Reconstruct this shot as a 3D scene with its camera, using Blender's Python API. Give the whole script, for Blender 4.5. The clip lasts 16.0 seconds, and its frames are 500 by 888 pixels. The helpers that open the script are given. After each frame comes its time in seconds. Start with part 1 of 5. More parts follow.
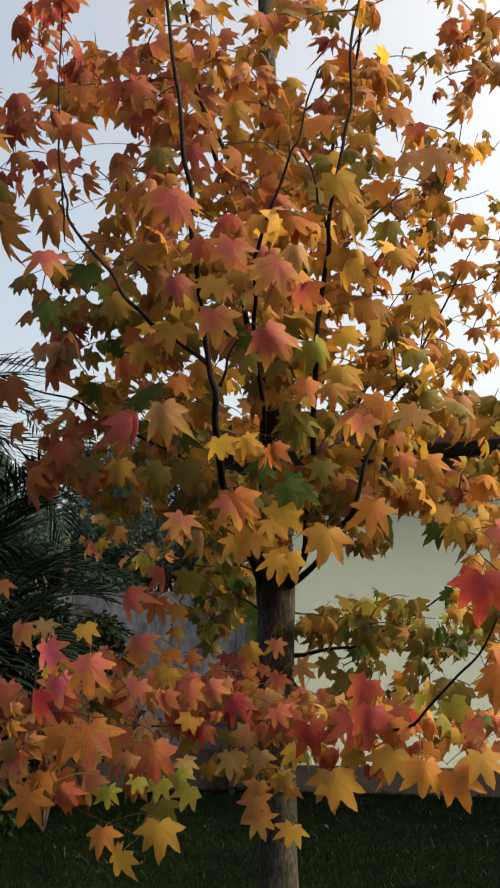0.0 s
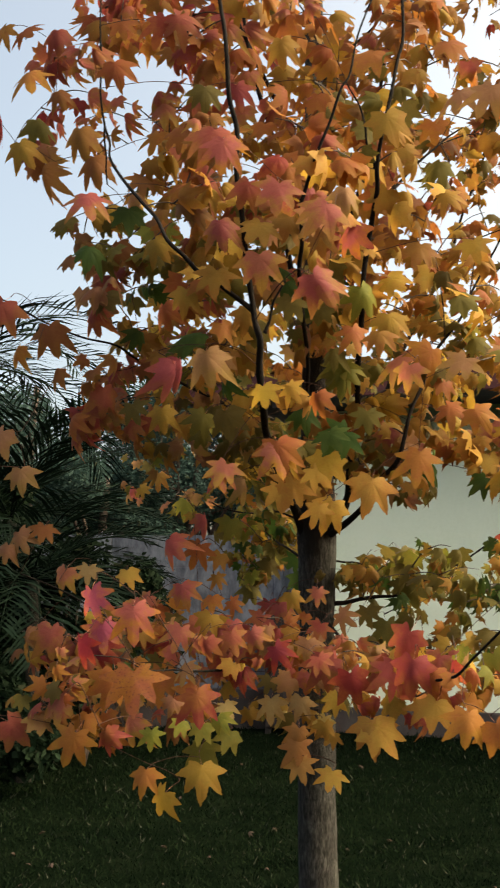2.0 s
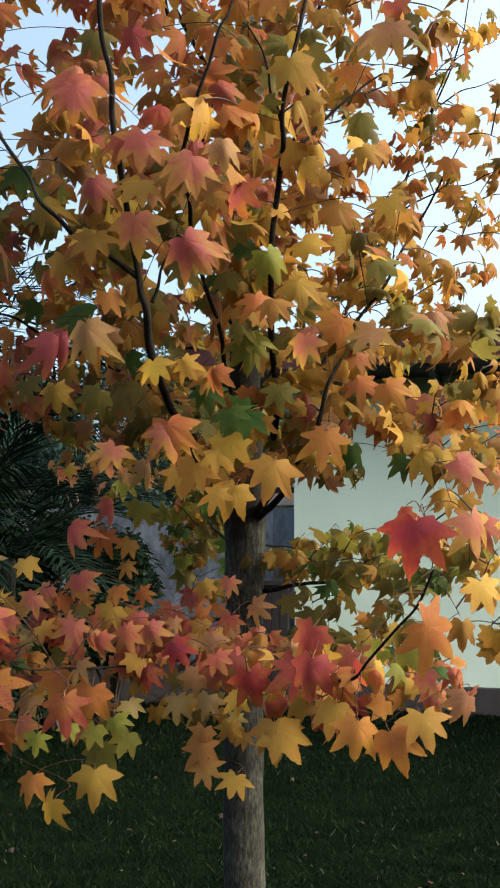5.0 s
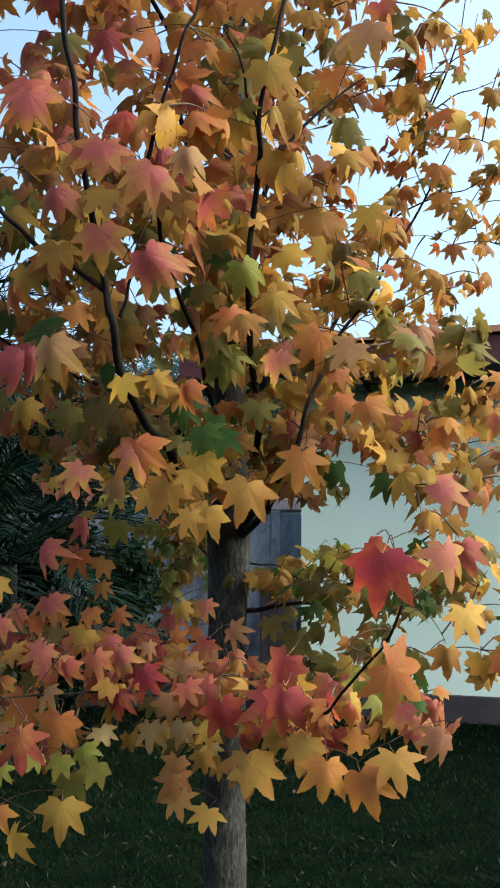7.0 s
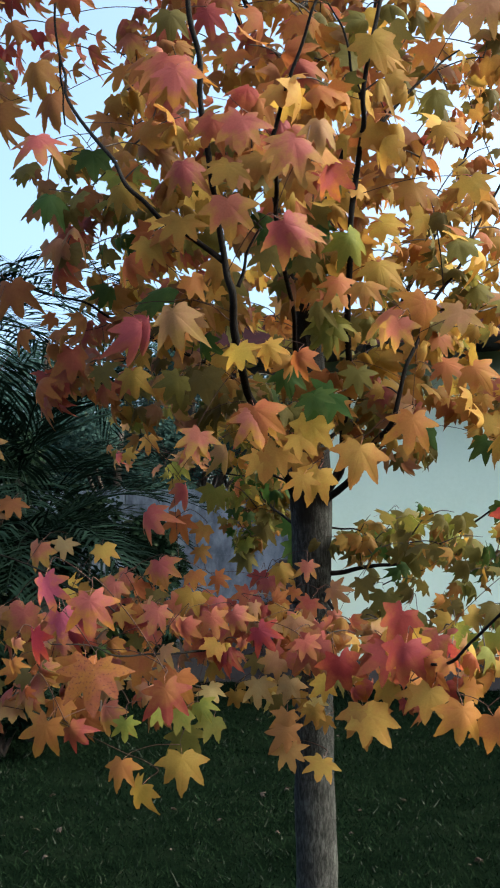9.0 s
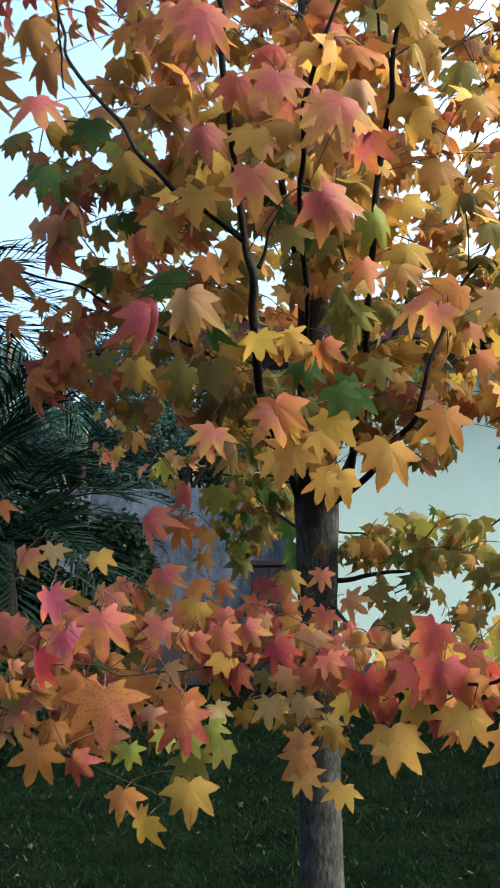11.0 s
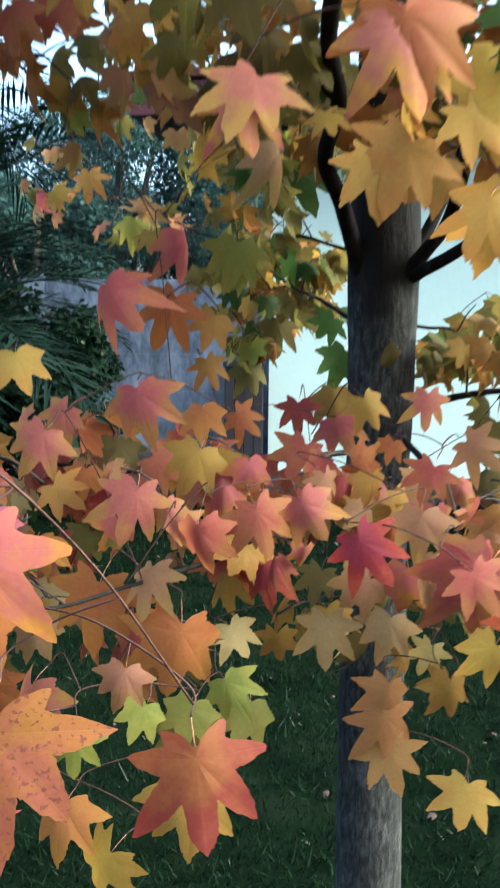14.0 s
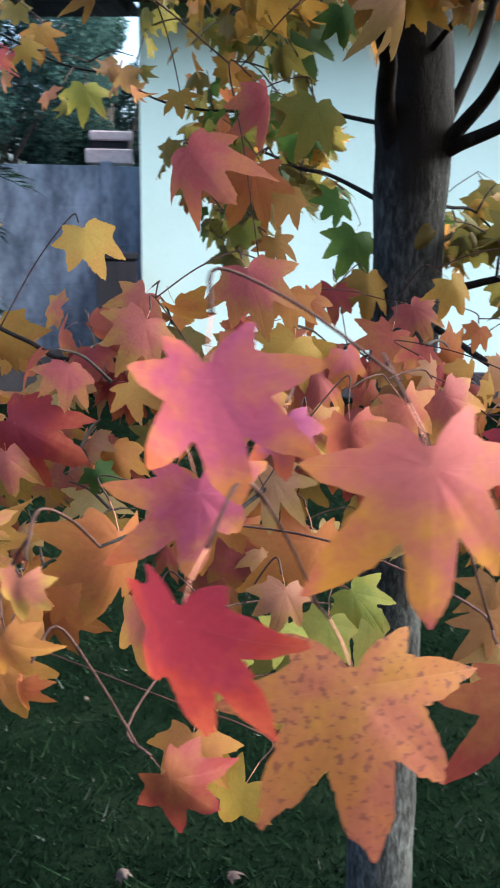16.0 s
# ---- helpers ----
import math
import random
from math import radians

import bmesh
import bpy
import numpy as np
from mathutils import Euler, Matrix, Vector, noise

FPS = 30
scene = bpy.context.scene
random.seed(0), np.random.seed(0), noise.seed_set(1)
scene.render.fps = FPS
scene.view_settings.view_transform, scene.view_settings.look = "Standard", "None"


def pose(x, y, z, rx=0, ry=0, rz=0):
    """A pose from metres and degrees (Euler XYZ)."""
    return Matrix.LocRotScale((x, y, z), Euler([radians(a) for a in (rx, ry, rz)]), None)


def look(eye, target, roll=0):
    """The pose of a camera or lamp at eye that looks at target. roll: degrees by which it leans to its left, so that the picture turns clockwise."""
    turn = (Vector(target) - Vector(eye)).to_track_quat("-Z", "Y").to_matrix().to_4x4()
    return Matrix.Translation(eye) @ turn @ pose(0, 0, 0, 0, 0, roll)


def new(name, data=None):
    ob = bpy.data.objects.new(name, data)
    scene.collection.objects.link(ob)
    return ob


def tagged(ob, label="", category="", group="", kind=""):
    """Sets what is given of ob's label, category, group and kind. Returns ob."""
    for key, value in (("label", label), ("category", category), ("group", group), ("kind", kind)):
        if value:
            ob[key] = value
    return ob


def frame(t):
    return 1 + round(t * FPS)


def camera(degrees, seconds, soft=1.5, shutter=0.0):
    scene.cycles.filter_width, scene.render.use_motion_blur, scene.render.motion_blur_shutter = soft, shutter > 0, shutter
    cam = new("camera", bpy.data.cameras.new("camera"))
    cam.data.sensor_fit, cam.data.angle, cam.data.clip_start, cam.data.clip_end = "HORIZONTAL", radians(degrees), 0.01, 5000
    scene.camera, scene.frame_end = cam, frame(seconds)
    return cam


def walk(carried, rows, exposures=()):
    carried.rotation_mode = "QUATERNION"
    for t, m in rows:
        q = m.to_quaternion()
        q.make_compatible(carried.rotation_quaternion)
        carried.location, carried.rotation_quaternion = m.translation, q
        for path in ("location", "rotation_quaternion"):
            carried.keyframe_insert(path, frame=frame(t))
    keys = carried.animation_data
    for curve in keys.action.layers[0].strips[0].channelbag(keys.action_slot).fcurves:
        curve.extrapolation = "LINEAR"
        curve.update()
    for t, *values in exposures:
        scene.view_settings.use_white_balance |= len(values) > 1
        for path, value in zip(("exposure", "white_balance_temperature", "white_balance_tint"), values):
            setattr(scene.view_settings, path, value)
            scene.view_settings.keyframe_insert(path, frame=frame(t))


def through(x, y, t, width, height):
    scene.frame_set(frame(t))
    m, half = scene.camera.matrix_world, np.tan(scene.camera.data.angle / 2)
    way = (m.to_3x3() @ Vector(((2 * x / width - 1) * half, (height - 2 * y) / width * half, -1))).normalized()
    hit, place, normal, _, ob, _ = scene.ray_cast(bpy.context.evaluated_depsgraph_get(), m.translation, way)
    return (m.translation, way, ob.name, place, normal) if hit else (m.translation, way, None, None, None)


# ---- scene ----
import itertools

# ---- camera path ----
cam = camera(29.8, 16.0, 1.95, 0.65)
PATH = [
    (0, (0.157, 0.097, 1.46), (0.061, 2.048, 1.888), -0.5),
    (0.5, (0.147, 0.096, 1.468), (0.058, 2.056, 1.86), -0.4),
    (1, (0.149, 0.106, 1.473), (0.054, 2.069, 1.845), -0.3),
    (1.5, (0.16, 0.113, 1.488), (0.019, 2.084, 1.796), 0.0),
    (2, (0.14, 0.119, 1.475), (-0.037, 2.087, 1.786), 0.4),
    (2.5, (0.128, 0.124, 1.482), (-0.086, 2.09, 1.786), 0.8),
    (3, (0.124, 0.13, 1.484), (-0.099, 2.095, 1.785), 0.7),
    (3.5, (0.15, 0.149, 1.489), (-0.062, 2.118, 1.77), 0.1),
    (4, (0.199, 0.216, 1.479), (0.035, 2.189, 1.768), -0.1),
    (4.5, (0.334, 0.283, 1.503), (0.134, 2.256, 1.767), -0.2),
    (5, (0.395, 0.329, 1.527), (0.189, 2.303, 1.775), 0.1),
    (7.3, (0.487, 0.422, 1.58), (0.232, 2.39, 1.831), 0.6),
    (7.5, (0.492, 0.42, 1.561), (0.218, 2.382, 1.837), 0.6),
    (8, (0.466, 0.418, 1.557), (0.166, 2.378, 1.823), 0.4),
    (8.5, (0.377, 0.354, 1.558), (0.079, 2.32, 1.77), -0.3),
    (9, (0.225, 0.321, 1.543), (-0.001, 2.298, 1.745), -0.5),
    (11.3, (0.083, 0.562, 1.57), (-0.036, 2.549, 1.767), 0.1),
    (11.5, (0.1, 0.614, 1.582), (-0.011, 2.604, 1.755), 0.9),
    (12, (0.064, 0.778, 1.582), (0.007, 2.774, 1.678), 1.4),
    (12.5, (-0.058, 0.97, 1.598), (-0.033, 2.969, 1.652), 0.1),
    (13, (-0.108, 1.118, 1.59), (-0.061, 3.117, 1.577), -0.5),
    (13.5, (-0.085, 1.336, 1.572), (-0.11, 3.333, 1.464), 0.2),
    (14, (-0.095, 1.501, 1.552), (-0.154, 3.487, 1.327), 0.6),
    (14.5, (-0.173, 1.589, 1.545), (-0.196, 3.564, 1.227), 0.8),
    (15, (-0.239, 1.621, 1.534), (-0.214, 3.586, 1.161), 0.9),
    (15.5, (-0.296, 1.625, 1.526), (-0.201, 3.578, 1.104), 0.6),
    (16, (-0.384, 1.632, 1.529), (-0.118, 3.565, 1.088), 0.7),
]

EXPOSURES = [(0.0, 1.76, 8900, 2), (2.0, 1.94, 8600, 0), (3.5, 2.0, 8400, -3), (5.0, 2.04, 6850, -7), (7.5, 2.0, 5950, -8), (9.0, 2.16, 6000, -7), (12.5, 2.68, 5800, -10), (14.5, 3.04, 5400, -9), (16.0, 2.95, 5450, -3)]
walk(cam, [(t, look(eye, target, roll)) for t, eye, target, roll in PATH], EXPOSURES)

# ---- light: pale evening sky, soft glow from behind the camera ----
world = bpy.data.worlds.new("world")
scene.world = world
world.use_nodes = True
wn, wl = world.node_tree.nodes, world.node_tree.links
sky = wn.new("ShaderNodeTexSky")
sky.sky_type, sky.sun_disc = "NISHITA", False
SUN_ELEVATION, SUN_AZIMUTH = 40.0, 92.0
sky.sun_elevation, sky.sun_rotation = radians(SUN_ELEVATION), radians(SUN_AZIMUTH)
sky.air_density, sky.dust_density, sky.ozone_density = 0.7, 9.0, 1.2
wl.new(sky.outputs["Color"], wn["Background"].inputs["Color"])
wn["Background"].inputs["Strength"].default_value = 0.15
sun = new("sun", bpy.data.lights.new("sun", "SUN"))
sun.data.energy, sun.data.angle, sun.data.color = 0.26, radians(150), (1.0, 0.84, 0.62)
sa, se = radians(SUN_AZIMUTH), radians(SUN_ELEVATION)
sun.matrix_world = look((0, 0, 0), (-math.sin(sa) * math.cos(se), -math.cos(sa) * math.cos(se), -math.sin(se)))


# ---- materials ----
def material(name, rough=0.7, specular=0.3):
    m = bpy.data.materials.new(name)
    m.use_nodes = True
    b = m.node_tree.nodes["Principled BSDF"]
    b.inputs["Roughness"].default_value = rough
    b.inputs["Specular IOR Level"].default_value = specular
    return m, m.node_tree.nodes, m.node_tree.links, b


def ramp(nodes, links, source, stops):
    r = nodes.new("ShaderNodeValToRGB")
    e = r.color_ramp.elements
    while len(e) < len(stops):
        e.new(0.5)
    for k, (at, colour) in enumerate(stops):
        e[k].position, e[k].color = at, (*colour, 1)
    links.new(source, r.inputs["Fac"])
    return r


def noise_tex(nodes, links, coords, scale, detail=4.0, rough=0.6):
    n = nodes.new("ShaderNodeTexNoise")
    n.inputs["Scale"].default_value, n.inputs["Detail"].default_value, n.inputs["Roughness"].default_value = scale, detail, rough
    if coords:
        links.new(coords, n.inputs["Vector"])
    return n


def bump(nodes, links, height, bsdf, strength, distance):
    b = nodes.new("ShaderNodeBump")
    b.inputs["Strength"].default_value, b.inputs["Distance"].default_value = strength, distance
    links.new(height, b.inputs["Height"])
    links.new(b.outputs["Normal"], bsdf.inputs["Normal"])


def mix_colour(nodes, links, fac, a, b, mode="MIX"):
    m = nodes.new("ShaderNodeMix")
    m.data_type, m.blend_type = "RGBA", mode
    for k, v in ((0, fac), (6, a), (7, b)):
        if isinstance(v, bpy.types.NodeSocket):
            links.new(v, m.inputs[k])
        else:
            m.inputs[k].default_value = v if k == 0 else (*v, 1)
    return m.outputs[2]


def mottled(name, stops, scale, rough=0.8, relief=0.3, depth=0.01, stretch=(1, 1, 1), fine=6.0, specular=0.3):
    """A surface with patches of several tones at two scales, and relief."""
    m, n, l, b = material(name, rough, specular)
    co = n.new("ShaderNodeTexCoord")
    mp = n.new("ShaderNodeMapping")
    mp.inputs["Scale"].default_value = stretch
    l.new(co.outputs["Object"], mp.inputs["Vector"])
    big = noise_tex(n, l, mp.outputs["Vector"], scale, 5)
    small = noise_tex(n, l, mp.outputs["Vector"], scale * fine, 4)
    add = n.new("ShaderNodeMath")
    add.operation, add.inputs[1].default_value = "MULTIPLY_ADD", 0.45
    l.new(small.outputs["Fac"], add.inputs[0])
    l.new(big.outputs["Fac"], add.inputs[2])
    shift = n.new("ShaderNodeMath")
    shift.operation, shift.inputs[1].default_value = "SUBTRACT", 0.22
    l.new(add.outputs[0], shift.inputs[0])
    r = ramp(n, l, shift.outputs[0], stops)
    l.new(r.outputs["Color"], b.inputs["Base Color"])
    bump(n, l, add.outputs[0], b, relief, depth)
    return m


def leaf_material(name, middle, edge, blotch, amount=0.5, through=0.5, spots=0.0, rim=None):
    """An autumn leaf: one tone about the veins, another towards the lobes' ends, blotches, paler veins, some light let through."""
    m, n, l, b = material(name, 0.6, 0.12)
    info, geo = n.new("ShaderNodeObjectInfo"), n.new("ShaderNodeNewGeometry")
    rnd = n.new("ShaderNodeMath")
    rnd.operation = "ADD"
    l.new(info.outputs["Random"], rnd.inputs[0])
    l.new(geo.outputs["Random Per Island"], rnd.inputs[1])
    chance = n.new("ShaderNodeMath")
    chance.operation = "FRACT"
    l.new(rnd.outputs[0], chance.inputs[0])
    uv = n.new("ShaderNodeUVMap")
    uv.uv_map = "leaf"
    off = n.new("ShaderNodeVectorMath")
    off.operation = "MULTIPLY_ADD"
    off.inputs[1].default_value = (17.0, 31.0, 9.0)
    comb = n.new("ShaderNodeCombineXYZ")
    for k in range(3):
        l.new(rnd.outputs[0], comb.inputs[k])
    l.new(comb.outputs[0], off.inputs[0])
    l.new(uv.outputs["UV"], off.inputs[2])
    ring = n.new("ShaderNodeAttribute")
    ring.attribute_name = "reach"
    vein = n.new("ShaderNodeAttribute")
    vein.attribute_name = "vein"
    wide = noise_tex(n, l, off.outputs[0], 4.0, 4)
    # the edge tone creeps in from the rim, unevenly
    creep = n.new("ShaderNodeMath")
    creep.operation = "MULTIPLY_ADD"
    l.new(wide.outputs["Fac"], creep.inputs[0])
    creep.inputs[1].default_value = 1.8
    l.new(ring.outputs["Fac"], creep.inputs[2])
    third = n.new("ShaderNodeMath")
    third.operation, third.inputs[1].default_value = "MULTIPLY", 0.3
    l.new(creep.outputs[0], third.inputs[0])
    edged = ramp(n, l, third.outputs[0], [(0.36, (0, 0, 0)), (0.50, (1, 1, 1))])
    col = mix_colour(n, l, edged.outputs["Color"], middle, edge)
    if rim:
        # reddened lobe ends, uneven along the rim
        uneven = noise_tex(n, l, off.outputs[0], 3.0, 3)
        both = n.new("ShaderNodeMath")
        both.operation = "MULTIPLY"
        l.new(ring.outputs["Fac"], both.inputs[0])
        l.new(uneven.outputs["Fac"], both.inputs[1])
        rr = ramp(n, l, both.outputs[0], [(0.40, (0, 0, 0)), (0.58, (0.9, 0.9, 0.9))])
        col = mix_colour(n, l, rr.outputs["Color"], col, rim)
    patch = noise_tex(n, l, off.outputs[0], 3.2 if spots else 7.0, 5, 0.65)
    pat = ramp(n, l, patch.outputs["Fac"], [(0.44 if spots else 0.52, (0, 0, 0)), (0.60 if spots else 0.72, (amount, amount, amount))])
    col = mix_colour(n, l, pat.outputs["Color"], col, blotch)
    grain = noise_tex(n, l, off.outputs[0], 40.0, 2)
    gr = ramp(n, l, grain.outputs["Fac"], [(0.3, (0.91, 0.91, 0.91)), (0.7, (1.05, 1.05, 1.05))])
    col = mix_colour(n, l, 1.0, col, gr.outputs["Color"], "MULTIPLY")
    if spots:
        sp = noise_tex(n, l, off.outputs[0], 34.0, 3)
        sr = ramp(n, l, sp.outputs["Fac"], [(0.56, (0, 0, 0)), (0.63, (spots, spots, spots))])
        col = mix_colour(n, l, sr.outputs["Color"], col, (0.10, 0.034, 0.022))
    vr = ramp(n, l, vein.outputs["Fac"], [(0.86, (0, 0, 0)), (0.98, (0.22, 0.22, 0.22))])
    col = mix_colour(n, l, vr.outputs["Color"], col, [min(1, c * 1.2 + 0.06) for c in middle])
    hsv = n.new("ShaderNodeHueSaturation")
    vary = n.new("ShaderNodeMapRange")
    vary.inputs["To Min"].default_value, vary.inputs["To Max"].default_value = 0.485, 0.515
    l.new(chance.outputs[0], vary.inputs["Value"])
    l.new(vary.outputs[0], hsv.inputs["Hue"])
    light = n.new("ShaderNodeMapRange")
    light.inputs["To Min"].default_value, light.inputs["To Max"].default_value = 0.82, 1.16
    l.new(chance.outputs[0], light.inputs["Value"])
    l.new(light.outputs[0], hsv.inputs["Value"])
    hsv.inputs["Saturation"].default_value = 0.98
    l.new(col, hsv.inputs["Color"])
    l.new(hsv.outputs["Color"], b.inputs["Base Color"])
    bump(n, l, patch.outputs["Fac"], b, 0.05, 0.002)
    tr = n.new("ShaderNodeBsdfTranslucent")
    l.new(mix_colour(n, l, 1.0, hsv.outputs["Color"], (1.08, 1.04, 0.9), "MULTIPLY"), tr.inputs["Color"])
    mx = n.new("ShaderNodeMixShader")
    mx.inputs[0].default_value = through
    l.new(b.outputs[0], mx.inputs[1])
    l.new(tr.outputs[0], mx.inputs[2])
    l.new(mx.outputs[0], n["Material Output"].inputs["Surface"])
    return m


LEAF = {
    "yellow": leaf_material("leaf_yellow", (0.440, 0.272, 0.056), (0.430, 0.226, 0.046), (0.405, 0.178, 0.046), 0.5),
    "gold": leaf_material("leaf_gold", (0.275, 0.156, 0.032), (0.275, 0.132, 0.029), (0.210, 0.132, 0.029), 0.6),
    "orange": leaf_material("leaf_orange", (0.289, 0.101, 0.030), (0.289, 0.121, 0.025), (0.270, 0.065, 0.033), 0.6),
    "red": leaf_material("leaf_red", (0.247, 0.054, 0.043), (0.253, 0.089, 0.034), (0.223, 0.034, 0.040), 0.7),
    "crimson": leaf_material("leaf_crimson", (0.215, 0.027, 0.026), (0.300, 0.075, 0.030), (0.185, 0.018, 0.026), 0.6),
    "apricot": leaf_material("leaf_apricot", (0.350, 0.172, 0.060), (0.335, 0.156, 0.050), (0.320, 0.128, 0.048), 0.5),
    "ruby": leaf_material("leaf_ruby", (0.165, 0.015, 0.018), (0.270, 0.065, 0.026), (0.140, 0.012, 0.022), 0.6),
    "pink": leaf_material("leaf_pink", (0.300, 0.077, 0.070), (0.335, 0.138, 0.021), (0.275, 0.048, 0.062), 0.6, rim=(0.215, 0.034, 0.048)),
    "rose": leaf_material("leaf_rose", (0.325, 0.070, 0.080), (0.330, 0.095, 0.052), (0.300, 0.048, 0.068), 0.6),
    "purple": leaf_material("leaf_purple", (0.245, 0.050, 0.105), (0.320, 0.100, 0.040), (0.225, 0.036, 0.075), 0.6, rim=(0.300, 0.050, 0.030)),
    "spotted": leaf_material("leaf_spotted", (0.228, 0.104, 0.018), (0.220, 0.084, 0.018), (0.198, 0.060, 0.034), 0.8, spots=0.8, rim=(0.185, 0.042, 0.030)),
    "russet": leaf_material("leaf_russet", (0.225, 0.085, 0.025), (0.185, 0.038, 0.025), (0.205, 0.053, 0.030), 0.6),
    "coral": leaf_material("leaf_coral", (0.289, 0.083, 0.067), (0.300, 0.151, 0.040), (0.266, 0.059, 0.053), 0.6),
    "rust": leaf_material("leaf_rust", (0.225, 0.092, 0.030), (0.240, 0.108, 0.028), (0.205, 0.060, 0.034), 0.6),
    "olive": leaf_material("leaf_olive", (0.122, 0.098, 0.028), (0.136, 0.106, 0.027), (0.092, 0.080, 0.026), 0.5),
    "lime": leaf_material("leaf_lime", (0.150, 0.150, 0.028), (0.185, 0.160, 0.032), (0.118, 0.124, 0.026), 0.5),
    "green": leaf_material("leaf_green", (0.036, 0.068, 0.016), (0.050, 0.080, 0.017), (0.028, 0.052, 0.015), 0.5),
    "cream": leaf_material("leaf_cream", (0.430, 0.310, 0.135), (0.405, 0.268, 0.104), (0.390, 0.250, 0.104), 0.4),
    "peach": leaf_material("leaf_peach", (0.251, 0.123, 0.065), (0.244, 0.134, 0.047), (0.235, 0.087, 0.059), 0.5),
}
PALETTE = list(LEAF)
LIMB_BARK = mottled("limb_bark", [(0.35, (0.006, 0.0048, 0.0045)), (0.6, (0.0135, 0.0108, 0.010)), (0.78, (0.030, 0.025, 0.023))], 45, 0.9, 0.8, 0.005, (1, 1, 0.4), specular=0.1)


def trunk_bark():
    """Grey fissured bark with pale lichen; darker brown from the fork upwards with a ragged edge, fading out higher."""
    m, n, l, b = material("trunk_bark", 0.9, 0.2)
    co = n.new("ShaderNodeTexCoord")
    mp = n.new("ShaderNodeMapping")
    mp.inputs["Scale"].default_value = (1, 1, 0.30)
    l.new(co.outputs["Object"], mp.inputs["Vector"])
    fissure = noise_tex(n, l, mp.outputs["Vector"], 120, 6, 0.72)
    patch = noise_tex(n, l, co.outputs["Object"], 14, 5)
    col = ramp(n, l, fissure.outputs["Fac"], [(0.38, (0.016, 0.0155, 0.0148)), (0.5, (0.039, 0.039, 0.0375)), (0.60, (0.074, 0.075, 0.074))]).outputs["Color"]
    lichen = ramp(n, l, patch.outputs["Fac"], [(0.42, (0.55, 0.52, 0.5)), (0.62, (1.1, 1.08, 1.03))])
    col = mix_colour(n, l, 1.0, col, lichen.outputs["Color"], "MULTIPLY")
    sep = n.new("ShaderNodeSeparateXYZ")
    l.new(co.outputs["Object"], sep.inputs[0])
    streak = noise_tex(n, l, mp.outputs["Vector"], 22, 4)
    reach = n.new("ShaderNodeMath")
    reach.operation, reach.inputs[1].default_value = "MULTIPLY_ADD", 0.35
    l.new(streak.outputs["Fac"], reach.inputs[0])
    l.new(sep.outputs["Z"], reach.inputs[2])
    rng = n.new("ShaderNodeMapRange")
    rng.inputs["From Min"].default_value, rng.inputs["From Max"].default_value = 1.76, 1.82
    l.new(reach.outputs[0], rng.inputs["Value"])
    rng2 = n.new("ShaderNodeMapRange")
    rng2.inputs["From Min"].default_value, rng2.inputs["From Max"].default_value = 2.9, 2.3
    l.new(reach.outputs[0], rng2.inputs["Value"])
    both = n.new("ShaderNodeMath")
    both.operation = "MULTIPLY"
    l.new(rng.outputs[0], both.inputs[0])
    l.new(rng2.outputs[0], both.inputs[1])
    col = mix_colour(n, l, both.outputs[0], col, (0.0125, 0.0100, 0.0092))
    l.new(col, b.inputs["Base Color"])
    bump(n, l, fissure.outputs["Fac"], b, 1.0, 0.008)
    return m


BARK = trunk_bark()
TWIG_BARK = mottled("twig_bark", [(0.35, (0.0240, 0.0176, 0.0144)), (0.65, (0.0680, 0.0480, 0.0400))], 40, 0.75, 0.5, 0.003, (1, 1, 0.5))
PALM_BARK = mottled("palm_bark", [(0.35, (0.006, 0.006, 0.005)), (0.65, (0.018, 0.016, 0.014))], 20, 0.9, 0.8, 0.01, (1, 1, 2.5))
SHOOT = mottled("red_shoot", [(0.35, (0.032, 0.016, 0.014)), (0.65, (0.075, 0.038, 0.031))], 40, 0.8, 0.3, 0.002, specular=0.08)
PETIOLE = mottled("petiole", [(0.3, (0.28, 0.10, 0.08)), (0.7, (0.36, 0.17, 0.10))], 30, 0.7, 0.1, 0.001, specular=0.1)
PLASTER = mottled("pale_plaster", [(0.25, (0.63, 0.715, 0.60)), (0.5, (0.685, 0.77, 0.66)), (0.75, (0.715, 0.795, 0.69))], 0.9, 0.9, 0.15, 0.004, fine=30)
PLINTH = mottled("plinth_paint", [(0.3, (0.0330, 0.0270, 0.0300)), (0.7, (0.0600, 0.0510, 0.0510))], 3, 0.8, 0.3, 0.005)
CONCRETE = mottled("stained_concrete", [(0.28, (0.034, 0.040, 0.054)), (0.46, (0.098, 0.110, 0.145)), (0.66, (0.205, 0.222, 0.275))], 2.6, 0.9, 0.5, 0.006, (1, 1, 0.45), fine=7.0)
DARK_WOOD = mottled("dark_brown_wood", [(0.3, (0.010, 0.008, 0.010)), (0.7, (0.024, 0.018, 0.022))], 8, 0.7, 0.5, 0.004, (1, 1, 0.12))
FASCIA = mottled("red_brown_paint", [(0.3, (0.0616, 0.0157, 0.0179)), (0.7, (0.0952, 0.0252, 0.0280))], 5, 0.55, 0.3, 0.003, (0.2, 1, 1))
SHED_TILE = mottled("faded_tile", [(0.3, (0.42, 0.30, 0.28)), (0.7, (0.62, 0.48, 0.45))], 9, 0.9, 0.5, 0.006, (1, 0.3, 1))
ROOF_TILE = mottled("clay_tile", [(0.3, (0.0405, 0.0171, 0.0135)), (0.5, (0.0675, 0.0293, 0.0225)), (0.7, (0.0800, 0.0400, 0.0310))], 6, 1.0, 0.5, 0.006, specular=0.03)
